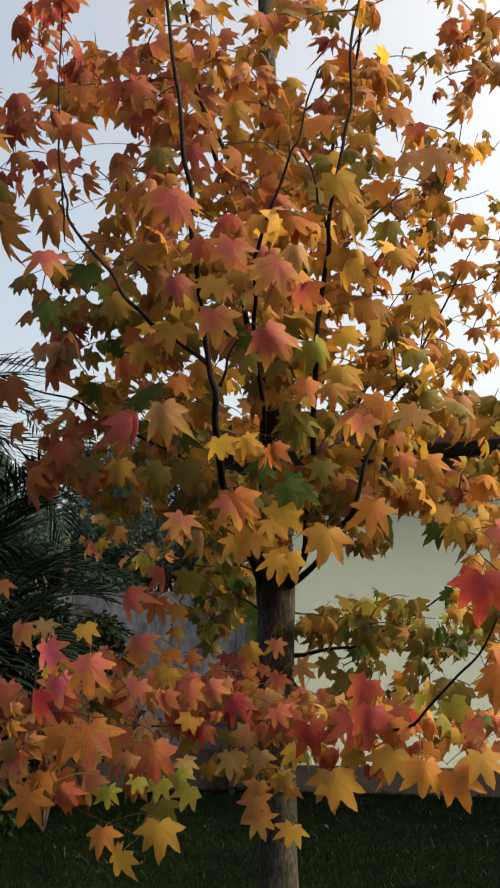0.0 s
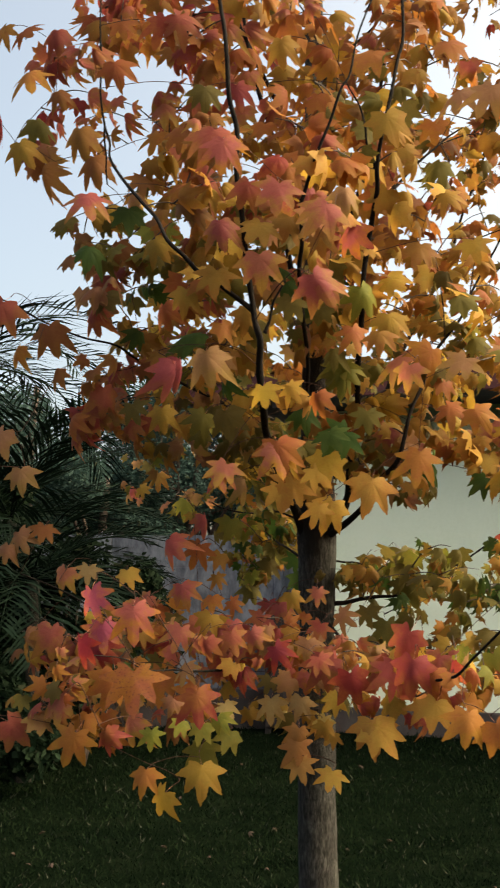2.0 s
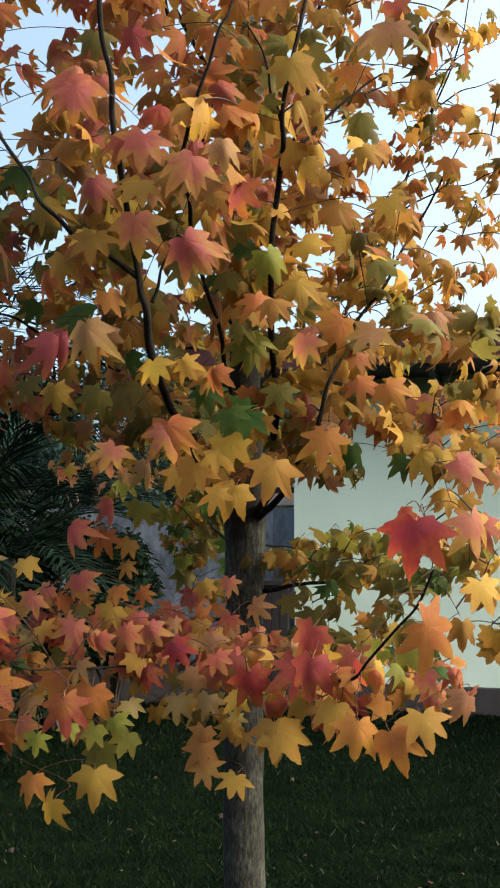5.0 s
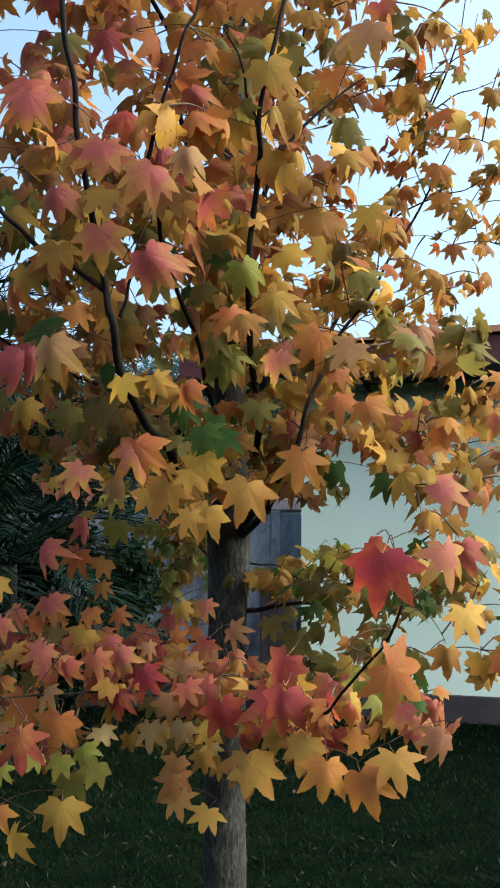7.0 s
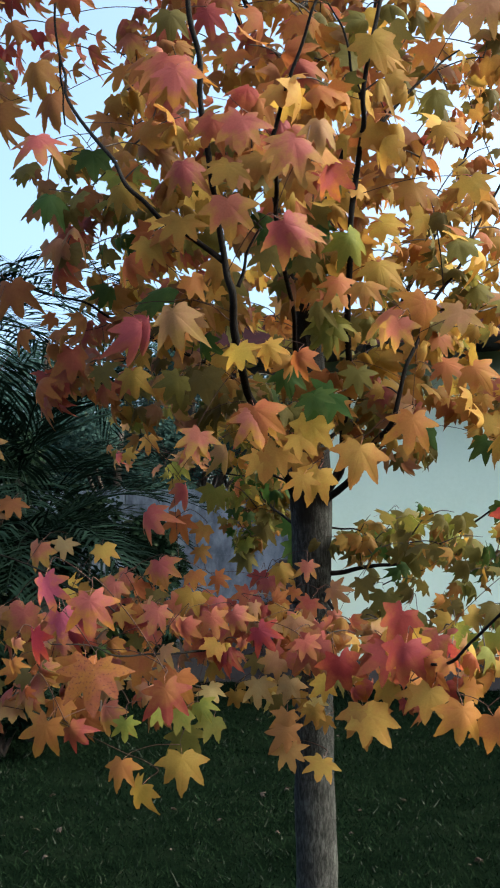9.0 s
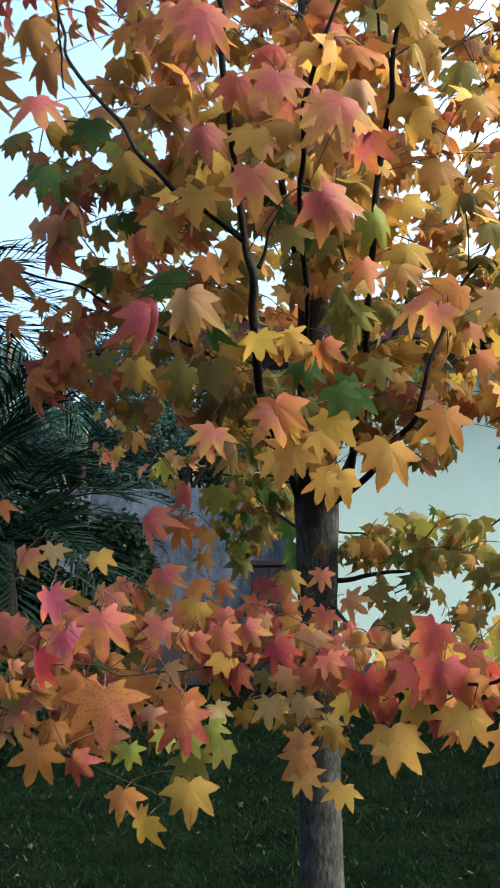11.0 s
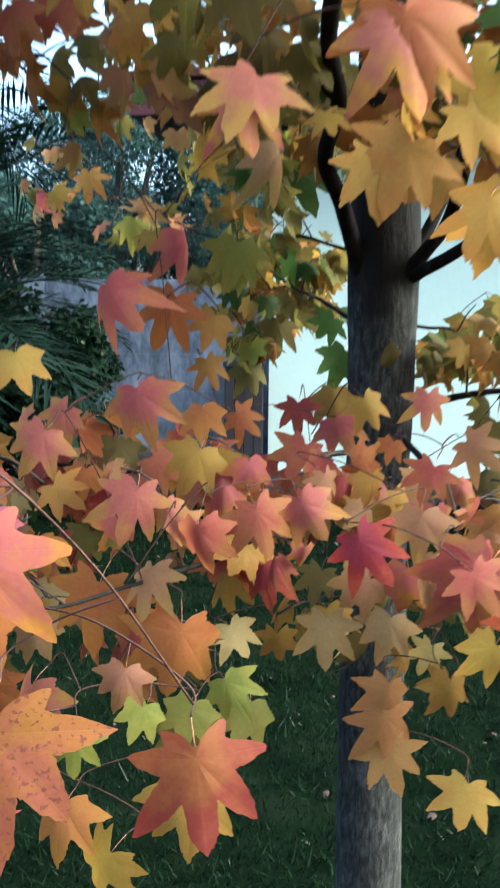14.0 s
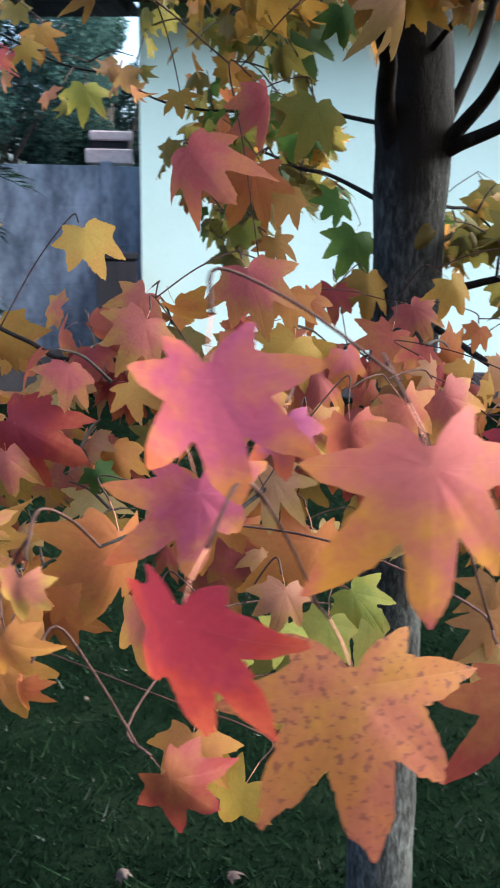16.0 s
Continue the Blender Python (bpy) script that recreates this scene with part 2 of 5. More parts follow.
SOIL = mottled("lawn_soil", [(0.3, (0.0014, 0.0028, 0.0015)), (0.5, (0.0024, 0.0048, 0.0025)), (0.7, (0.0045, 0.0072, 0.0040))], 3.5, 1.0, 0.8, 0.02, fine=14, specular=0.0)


def foliage_material(name, dark, pale, through=0.3, rough=0.6, dry=(0.05, 0.06, 0.04)):
    m, n, l, b = material(name, rough, 0.02)
    geo = n.new("ShaderNodeNewGeometry")
    r = ramp(n, l, geo.outputs["Random Per Island"], [(0.0, dark), (0.8, pale), (0.955, [c * 1.5 for c in pale]), (0.975, dry)])
    co = n.new("ShaderNodeTexCoord")
    nz = noise_tex(n, l, co.outputs["Object"], 1.2, 3)
    sh = ramp(n, l, nz.outputs["Fac"], [(0.3, (0.65, 0.7, 0.7)), (0.7, (1.15, 1.1, 1.0))])
    col = mix_colour(n, l, 1.0, r.outputs["Color"], sh.outputs["Color"], "MULTIPLY")
    l.new(col, b.inputs["Base Color"])
    tr = n.new("ShaderNodeBsdfTranslucent")
    l.new(col, tr.inputs["Color"])
    mx = n.new("ShaderNodeMixShader")
    mx.inputs[0].default_value = through
    l.new(b.outputs[0], mx.inputs[1])
    l.new(tr.outputs[0], mx.inputs[2])
    l.new(mx.outputs[0], n["Material Output"].inputs["Surface"])
    return m


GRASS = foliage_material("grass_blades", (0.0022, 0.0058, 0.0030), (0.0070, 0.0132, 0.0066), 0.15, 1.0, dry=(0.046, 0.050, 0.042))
FAR_LEAVES = foliage_material("dark_tree_leaves", (0.026, 0.054, 0.052), (0.046, 0.080, 0.077), 0.4, 0.9)
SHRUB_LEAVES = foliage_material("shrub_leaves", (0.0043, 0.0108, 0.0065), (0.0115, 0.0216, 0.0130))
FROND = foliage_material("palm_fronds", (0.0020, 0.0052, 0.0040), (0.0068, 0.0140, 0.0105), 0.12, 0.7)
DEAD = leaf_material("leaf_dead", (0.048, 0.031, 0.027), (0.066, 0.045, 0.038), (0.033, 0.021, 0.019), 0.5, 0.15)


# ---- mesh helpers ----
def part(name, bm_or_mesh, mats, parent, label="", kind=""):
    if isinstance(bm_or_mesh, bmesh.types.BMesh):
        me = bpy.data.meshes.new(name)
        bm_or_mesh.to_mesh(me)
        bm_or_mesh.free()
    else:
        me = bm_or_mesh
    if not me.materials:
        for m in mats if isinstance(mats, (list, tuple)) else (mats,):
            me.materials.append(m)
    ob = new(name, me)
    ob.parent = parent
    return tagged(ob, label, kind=kind)


def thing(name, at, label, category, group="", kind=""):
    ob = new(name)
    ob.location = at
    return tagged(ob, label, category, group, kind)


def add_box(bm, lo, hi, bevel=0.0, mat=0):
    out = bmesh.ops.create_cube(bm, size=1.0)
    vs = out["verts"]
    for v in vs:
        v.co = Vector([lo[k] + (v.co[k] + 0.5) * (hi[k] - lo[k]) for k in range(3)])
    faces = {f for v in vs for f in v.link_faces}
    for f in faces:
        f.material_index = mat
    if bevel:
        bmesh.ops.bevel(bm, geom=list({e for v in vs for e in v.link_edges}), offset=bevel, segments=1, affect="EDGES")
    return bm


def smooth_path(points, per=8):
    """Catmull-Rom through the points."""
    p = [Vector(q) for q in points]
    p = [p[0] * 2 - p[1]] + p + [p[-1] * 2 - p[-2]]
    out = []
    for a, b, c, d in zip(p, p[1:], p[2:], p[3:]):
        for k in range(per):
            t = k / per
            out.append(0.5 * (2 * b + (c - a) * t + (2 * a - 5 * b + 4 * c - d) * t * t + (3 * b - a - 3 * c + d) * t ** 3))
    return out + [p[-2]]


def tube(path, r0, r1, sides=6, knots=0.0, power=1.0, girth=None):
    """Vertices and faces of a tapered tube along a path."""
    verts, faces = [], []
    n = len(path)
    side = None
    for i, p in enumerate(path):
        d = (path[min(i + 1, n - 1)] - path[max(i - 1, 0)]).normalized()
        side = d.orthogonal() if side is None else side - d * side.dot(d)
        side.normalize()
        up = d.cross(side)
        r = r0 + (r1 - r0) * (i / (n - 1)) ** power
        if girth:
            r = float(np.interp(p.z, *zip(*girth)))
        for k in range(sides):
            a = 2 * math.pi * k / sides
            rr = r * (1 + knots * noise.noise(p * 9 + Vector((k * 2.1, 0, 0))))
            verts.append(p + side * (math.cos(a) * rr) + up * (math.sin(a) * rr))
    for i in range(n - 1):
        for k in range(sides):
            k2 = (k + 1) % sides
            faces.append((i * sides + k, i * sides + k2, (i + 1) * sides + k2, (i + 1) * sides + k))
    faces.append(tuple(range(sides))[::-1])
    faces.append(tuple((n - 1) * sides + k for k in range(sides)))
    return verts, faces


def mesh_of(name, verts, faces, mats, smooth=True):
    me = bpy.data.meshes.new(name)
    me.from_pydata([tuple(v) for v in verts], [], faces)
    for m in mats if isinstance(mats, (list, tuple)) else (mats,):
        me.materials.append(m)
    if smooth:
        me.polygons.foreach_set("use_smooth", [True] * len(me.polygons))
    return me


# ---- ground ----
GRID = 60
gv, gf = [], []
for i in range(GRID + 1):
    for j in range(GRID + 1):
        u, v = i / GRID * 2 - 1, j / GRID * 2 - 1
        x, y = 400 * u * abs(u) ** 2, 6 + 400 * v * abs(v) ** 2
        gv.append((x, y, 0.025 * noise.noise(Vector((x * 0.5, y * 0.5, 0)))))
for i in range(GRID):
    for j in range(GRID):
        a = i * (GRID + 1) + j
        gf.append((a, a + GRID + 1, a + GRID + 2, a + 1))
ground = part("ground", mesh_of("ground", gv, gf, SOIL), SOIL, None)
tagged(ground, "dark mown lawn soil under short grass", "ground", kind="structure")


def ground_z(x, y):
    return 0.025 * noise.noise(Vector((x * 0.5, y * 0.5, 0)))


# ---- house: tall pale wall, dark plinth, deep eaves ----
HOUSE_TURN = pose(-0.19, 10.6, 0, 0, 0, -11)


def house():
    h = thing("house", (0, 0, 0), "pale plastered house with dark plinth and red-brown eaves", "house")
    h.matrix_world = HOUSE_TURN
    part("wall", add_box(add_box(bmesh.new(), (0, 0, 0.27), (9.0, 0.25, 3.50)), (0, 0.25, 0.27), (0.25, 7.0, 3.50)), PLASTER, h, "pale green-white plaster wall")
    part("wall", add_box(add_box(bmesh.new(), (8.75, 0.25, 0.27), (9.0, 7.0, 3.50)), (0.25, 6.75, 0.27), (8.75, 7.0, 3.50)), PLASTER, h, "pale green-white plaster wall")
    part("plinth", add_box(bmesh.new(), (-0.03, -0.05, -0.1), (9.03, 7.05, 0.268), 0.008), PLINTH, h, "dark painted plinth")
    # roof: soffit boards, fascia boards, tiled slope
    for k in range(8):
        part("soffit_board", add_box(bmesh.new(), (-1.05, -0.85 + k * 0.105, 3.48), (10.2, -0.75 + k * 0.105, 3.50)), DARK_WOOD, h)
    for k in range(9):
        part("soffit_board", add_box(bmesh.new(), (-1.05 + k * 0.112, 0.002, 3.48), (-0.943 + k * 0.112, 0.55, 3.50)), DARK_WOOD, h)
    part("fascia", add_box(bmesh.new(), (-1.09, -0.9, 3.46), (10.25, -0.86, 3.74), 0.006), FASCIA, h, "red-brown painted fascia board")
    part("fascia", add_box(bmesh.new(), (-1.09, -0.86, 3.46), (-1.055, 0.6, 3.74), 0.006), FASCIA, h, "red-brown painted fascia board")
    for k in range(13):
        part("rafter", add_box(bmesh.new(), (-1.0 + k * 0.85, -0.84, 3.38), (-0.93 + k * 0.85, -0.005, 3.478), 0.004), DARK_WOOD, h)
    roof = bmesh.new()
    vs = [roof.verts.new(c) for c in ((-0.06, -0.95, 3.75), (10.3, -0.95, 3.75), (10.3, 7.9, 3.75), (-0.06, 7.9, 3.75), (2.6, 3.5, 4.95), (6.4, 3.5, 4.95))]
    for f in ((0, 1, 5, 4), (1, 2, 5), (2, 3, 4, 5), (3, 0, 4), (3, 2, 1, 0)):
        roof.faces.new([vs[k] for k in f])
    part("roof", roof, ROOF_TILE, h, "low clay-tiled hipped roof")
    part("roof_corner", add_box(bmesh.new(), (-1.12, -0.95, 3.75), (-0.065, 0.62, 3.83), 0.01), ROOF_TILE, h, "tiled corner of the eaves")
    return h


house()


# ---- boundary wall of stained concrete planks, up to the house ----
def boundary_wall():
    w = thing("boundary_wall", (0, 0, 0), "weathered blue-grey concrete plank boundary wall", "wall", kind="structure")
    w.matrix_world = pose(-0.5, 11.0, 0, 0, 0, 2)
    for row in range(6):
        part("plank", add_box(bmesh.new(), (0.061, -0.03, -0.1 + row * 0.37), (0.36, 0.03, 0.269 + row * 0.37), 0.002), CONCRETE, w)
    for bay in range(5):
        x1 = -bay * 2.0
        for row in range(6):
            z = -0.1 + row * 0.37
            part("plank", add_box(bmesh.new(), (x1 - 1.93, -0.03, z), (x1 - 0.06, 0.03, z + 0.369), 0.002), CONCRETE, w)
        part("post", add_box(bmesh.new(), (x1 - 0.06, -0.06, -0.1), (x1 + 0.06, 0.06, 2.16), 0.012), CONCRETE, w)
    return w


boundary_wall()

# low wall and bin
bench = thing("low_wall", (0, 0, 0), "low dark brown painted wall before the fence", "wall", kind="structure")
part("body", add_box(bmesh.new(), (-7.0, 10.66, -0.1), (-0.25, 10.78, 0.42), 0.01), PLINTH, bench)
crate = thing("wooden_bin", (-0.42, 10.45, 0), "wide dark brown wooden bin between fence and house", "bin")
part("body", add_box(bmesh.new(), (-0.18, -0.15, 0.06), (0.18, 0.15, 1.27), 0.01), DARK_WOOD, crate)
for x in (-0.15, 0.15):
    part("foot", add_box(bmesh.new(), (x - 0.03, -0.13, -0.03), (x + 0.03, 0.13, 0.059), 0.004), DARK_WOOD, crate)
for k in range(4):
    part("board", add_box(bmesh.new(), (-0.175 + k * 0.089, -0.168, 0.08), (-0.092 + k * 0.089, -0.1505, 1.25), 0.004), DARK_WOOD, crate)
part("lid", add_box(bmesh.new(), (-0.195, -0.185, 1.272), (0.195, 0.165, 1.33), 0.01), DARK_WOOD, crate)

shed = thing("outbuilding", (-0.72, 13.4, 0), "small outbuilding with two pale pink roof slabs", "shed")
part("wall", add_box(bmesh.new(), (0.0, 0, 0), (0.42, 1.8, 2.28)), PLASTER, shed)
part("roof_slab", add_box(bmesh.new(), (-0.05, -0.2, 2.285), (0.5, 2.0, 2.455), 0.015), SHED_TILE, shed, "pale pink roof slab")
part("beam", add_box(bmesh.new(), (0.0, -0.1, 2.456), (0.45, 1.9, 2.55), 0.01), DARK_WOOD, shed, "dark beam between the slabs")
part("roof_slab", add_box(bmesh.new(), (0.0, -0.15, 2.551), (0.5, 1.95, 2.66), 0.015), SHED_TILE, shed, "pale pink roof slab")


# ---- dark trees, shrubs and palms behind ----
def leaf_cloud(rng, blobs, count, size, name, mat):
    """Many small folded leaves in shells round the blobs."""
    verts, faces = [], []
    total = sum(b[3] ** 2 for b in blobs)
    for bx, by, bz, br in blobs:
        for _ in range(int(count * br * br / total)):
            d = Vector((rng.gauss(0, 1), rng.gauss(0, 1), rng.gauss(0, 0.8))).normalized()
            p = Vector((bx, by, bz)) + d * br * (0.55 + 0.5 * rng.random() ** 0.6)
            a = Vector((rng.gauss(0, 1), rng.gauss(0, 1), rng.gauss(-0.4, 0.8))).normalized()
            n = (d + Vector((rng.gauss(0, 0.6), rng.gauss(0, 0.6), 0.4))).normalized()
            s = a.cross(n).normalized()
            k = size * rng.uniform(0.6, 1.4)
            i = len(verts)
            verts += [p, p + a * k * 0.5 + s * k * 0.26 + n * k * 0.06, p + a * k, p + a * k * 0.5 - s * k * 0.26 + n * k * 0.06]
            faces += [(i, i + 1, i + 2), (i, i + 2, i + 3)]
    return mesh_of(name, verts, faces, mat, False)


def far_tree(x, y, height, spread, seed):
    rng = random.Random(seed)
    t = thing("tree", (x, y, 0), "dense dark green tree behind the boundary wall", "tree", "trees behind the wall")
    path = smooth_path([(0, 0, -0.1), (0.05, 0.02, height * 0.3), (-0.06, 0.05, height * 0.6), (0, 0, height * 0.85)], 4)
    part("trunk", mesh_of("trunk", *tube(path, 0.13, 0.04, 8, 0.2), TWIG_BARK), TWIG_BARK, t)
    blobs = []
    for k in range(18):
        a = rng.uniform(0, 6.28)
        r = spread * rng.uniform(0.2, 0.8)
        z = height * rng.uniform(0.16, 0.92)
        blobs.append((math.cos(a) * r, math.sin(a) * r, z, spread * rng.uniform(0.25, 0.45)))
        limb = smooth_path([(0, 0, height * 0.25), (math.cos(a) * r * 0.5, math.sin(a) * r * 0.5, z * 0.75), (math.cos(a) * r, math.sin(a) * r, z)], 3)
        part("limb", mesh_of("limb", *tube(limb, 0.05, 0.012, 5), TWIG_BARK), TWIG_BARK, t)
    part("crown", leaf_cloud(rng, blobs, 34000, 0.066, "crown", FAR_LEAVES), FAR_LEAVES, t, kind="stuff")
    return t


for k, (x, y, h, s) in enumerate(((-2.2, 14.2, 5.0, 1.5), (-4.3, 13.6, 5.3, 1.6), (-6.3, 14.0, 4.9, 1.7), (-3.4, 16.5, 5.4, 1.7), (-8.4, 15, 5.6, 1.9), (-0.9, 16.8, 4.2, 1.3), (-1.5, 15.2, 3.9, 1.2), (-3.0, 12.9, 3.6, 1.1), (-0.45, 15.6, 4.9, 0.9))):
    far_tree(x, y, h, s, 11 + k)


def shrub(x, y, height, spread, seed, mat=SHRUB_LEAVES):
    rng = random.Random(seed)
    t = thing("shrub", (x, y, 0), "dark leafy garden shrub against the wall", "shrub", "shrubs along the wall")
    blobs = []
    for k in range(9):
        a, r, z = rng.uniform(0, 6.28), spread * rng.uniform(0.1, 0.65), height * rng.uniform(0.35, 0.85)
        blobs.append((math.cos(a) * r, math.sin(a) * r, z, spread * rng.uniform(0.25, 0.42)))
        stem = smooth_path([(0, 0, 0), (math.cos(a) * r * 0.4, math.sin(a) * r * 0.4, z * 0.6), (math.cos(a) * r, math.sin(a) * r, z)], 3)
        part("stem", mesh_of("stem", *tube(stem, 0.02, 0.006, 5), TWIG_BARK), TWIG_BARK, t)
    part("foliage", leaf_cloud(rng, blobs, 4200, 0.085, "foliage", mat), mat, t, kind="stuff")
    return t


for k, (x, y, h, s) in enumerate(((-1.85, 9.3, 2.0, 0.62), (-2.3, 8.9, 2.4, 0.8), (-3.2, 8.6, 3.0, 1.1), (-4.4, 8.9, 3.2, 1.2), (-2.0, 8.3, 1.2, 0.55), (-2.8, 8.0, 1.9, 0.9), (-2.35, 7.0, 0.95, 0.5), (-3.0, 7.2, 1.2, 0.6))):
    shrub(x, y, h, s, 40 + k)


def palm(x, y, crown_z, reach, fronds, seed, droop=0.6):
    rng = random.Random(seed)
    t = thing("palm", (x, y, 0), "dark green feather palm with arching fronds", "palm")
    path = smooth_path([(0, 0, -0.1), (0.03, 0, crown_z * 0.5), (0, 0.02, crown_z)], 6)
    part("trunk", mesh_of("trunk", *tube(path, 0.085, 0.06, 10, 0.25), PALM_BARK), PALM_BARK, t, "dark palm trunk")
    for k in range(fronds):
        a = 2 * math.pi * (k + rng.uniform(-0.3, 0.3)) / fronds
        lift = rng.uniform(0.1, 1.1)
        length = reach * rng.uniform(0.8, 1.1)
        out = Vector((math.cos(a), math.sin(a), 0))
        spine = [Vector((0, 0, crown_z))]
        pitch = lift
        for s in range(14):
            spine.append(spine[-1] + (out * math.cos(pitch) + Vector((0, 0, math.sin(pitch)))) * length / 14)
            pitch -= droop * rng.uniform(0.1, 0.22)
        v, f = tube(spine, 0.012, 0.003, 4)
        side = out.cross(Vector((0, 0, 1)))
        for s in range(2, 14):
            for sub in (0.0, 0.5):
                p = spine[s].lerp(spine[min(s + 1, 14)], sub)
                d = (spine[min(s + 1, 14)] - spine[s - 1]).normalized()
                ll = length * 0.40 * math.sin(math.pi * (0.15 + 0.8 * (s + sub) / 15)) * rng.uniform(0.85, 1.1)
                for sg in (1, -1):
                    w = (side * sg * rng.uniform(0.6, 0.8) + d * 0.75 + Vector((0, 0, rng.uniform(0.05, 0.3)))).normalized()
                    e1 = p + w * ll * 0.5
                    e2 = p + w * ll + Vector((0, 0, -0.14 * ll))
                    i = len(v)
                    v += [p, e1 + d * 0.019, e2, e1 - d * 0.019]
                    f.append((i, i + 1, i + 2, i + 3))
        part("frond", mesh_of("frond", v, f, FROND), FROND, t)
    return t


palm(-2.3, 7.6, 1.55, 1.45, 26, 5)
palm(-2.75, 8.3, 2.1, 1.6, 26, 7, 0.35)
palm(-3.3, 8.4, 3.5, 1.9, 17, 6, 0.75)


# ---- maple leaf meshes: base at the origin, middle lobe along +y, upper face +z ----
HALF = [(0, 0.98), (3, 0.91), (6.5, 0.85), (10, 0.80), (13.5, 0.72), (17, 0.63), (21, 0.57), (25, 0.535), (28, 0.57), (31, 0.65), (34, 0.73), (38, 0.81), (41, 0.88), (44, 0.96),
        (47, 0.88), (51, 0.80), (55, 0.71), (60, 0.61), (65, 0.55), (70, 0.52), (74, 0.56), (79, 0.64), (84, 0.71), (89, 0.80), (94, 0.70), (100, 0.59),
        (107, 0.48), (115, 0.43), (123, 0.46), (131, 0.50), (140, 0.37), (152, 0.24), (165, 0.12)]
LOBES = (0, 44, 89, 131, -44, -89, -131)


def leaf_mesh(rng, curl, fold, twist, cut=0.1, cup=0.2, dense=False):
    """Vertices, faces, uv, reach and vein of one lobed leaf, one unit long: lobes that bend down each in its own way, halves that hang from the midrib."""
    stretch = [rng.uniform(0.84, 1.10) for _ in LOBES]
    droop = [rng.uniform(-0.10, 0.42) * (0.5 + curl) for _ in LOBES]
    swing = [rng.uniform(-5, 5) for _ in LOBES]
    half = [(a, r * (1 - cut * max([0] + [1 - abs(a - s) / 15 for s in (26, 71, 112)]))) for a, r in HALF]
    if dense:
        half = [q for p, n in zip(half, half[1:] + [None]) for q in ([p, ((p[0] + n[0]) / 2, (p[1] + n[1]) / 2 * 1.018)] if n else [p])]
    outline = half + [(-a, r) for a, r in half[:0:-1]]
    pts = []
    for a, r in outline:
        near = min(range(7), key=lambda k: abs(LOBES[k] - a))
        ease = max(0, 1 - abs(LOBES[near] - a) / 22)
        r2 = r * (1 + (stretch[near] - 1) * ease) * (rng.uniform(0.972, 1.028) if dense else rng.uniform(0.94, 1.06))
        share = [max(0.001, 1 - abs(lobe - a) / 50) for lobe in LOBES]
        bend = sum(d * w for d, w in zip(droop, share)) / sum(share)
        pts.append((radians(a + swing[near] * ease + rng.uniform(-0.5, 0.5)), r2, abs(LOBES[near] - a) / 22, LOBES[near] == a, bend * (0.8 + 0.2 * ease)))
    rings = (0.0, 0.36, 0.66, 0.86, 1.0) if dense else (0.0, 0.45, 0.76, 1.0)
    verts, reach, vein, uv = [Vector((0, 0, 0))], [0.0], [1.0], [(0.5, 0.5)]
    wave = rng.uniform(0, 6)
    for f in rings[1:]:
        for a, r, off, spoke, bend in pts:
            rr = r * f if f == 1.0 else f * (0.45 * r + 0.55 * min(r, 0.5)) * 1.05
            x, y = math.sin(a) * rr, math.cos(a) * rr
            z = fold * off * rr * 0.2 - curl * rr * rr * 0.8 - bend * rr ** 2.4 + twist * x * y + 0.03 * math.sin(3 * a + 4 * rr + wave) * rr
            lift = cup * (0.4 + 0.6 * min(1, abs(x) / 0.35))
            verts.append(Vector((x * math.cos(lift), y, z - abs(x) * math.sin(lift))))
            reach.append(rr)
            vein.append(1.0 if spoke else 0.0)
            uv.append((0.5 + x * 0.5, 0.5 + y * 0.5))
    n = len(pts)
    faces = [(0, 1 + (k + 1) % n, 1 + k) for k in range(n)]
    for ring in range(len(rings) - 2):
        o = 1 + ring * n
        for k in range(n):
            k2 = (k + 1) % n
            faces.append((o + k, o + k2, o + n + k2, o + n + k))
    return verts, faces, uv, reach, vein


SHAPE_RNG = random.Random(3)
# curl, fold, twist, depth of the cuts, hang of the halves; the second row is for the larger, nearer leaves
FORMS = ((0.15, 0.0, 0.08, -0.12, 0.08), (0.25, 0.02, -0.14, -0.14, 0.18), (0.45, 0.0, 0.18, -0.08, 0.30), (0.05, 0.04, -0.10, -0.16, 0.06),
         (0.30, 0.02, 0.16, -0.06, 0.22), (0.60, 0.0, -0.14, -0.08, 0.40), (0.70, 0.0, 0.10, -0.06, 0.75), (0.18, 0.03, 0.22, -0.14, 0.14))
NEAR_FORMS = ((0.15, 0.0, 0.08, 0.08, 0.08), (0.25, 0.02, -0.14, -0.06, 0.16), (0.45, 0.0, 0.18, 0.02, 0.28), (0.08, 0.02, -0.06, 0.10, 0.05),
              (0.32, 0.02, 0.12, 0.20, 0.20), (0.60, 0.0, -0.14, 0.02, 0.38), (0.70, 0.0, 0.10, 0.02, 0.75), (0.18, 0.03, 0.22, -0.08, 0.14))
LENGTHS = (1.0, 1.0, 1.06, 1.0, 1.12, 1.05, 1.1, 1.0)
SHAPES = [leaf_mesh(SHAPE_RNG, *form) for form in FORMS]
for form, long in zip(NEAR_FORMS, LENGTHS):
    points, *rest = leaf_mesh(SHAPE_RNG, *form, True)
    SHAPES.append(([Vector((p.x, p.y * long, p.z)) for p in points], *rest))


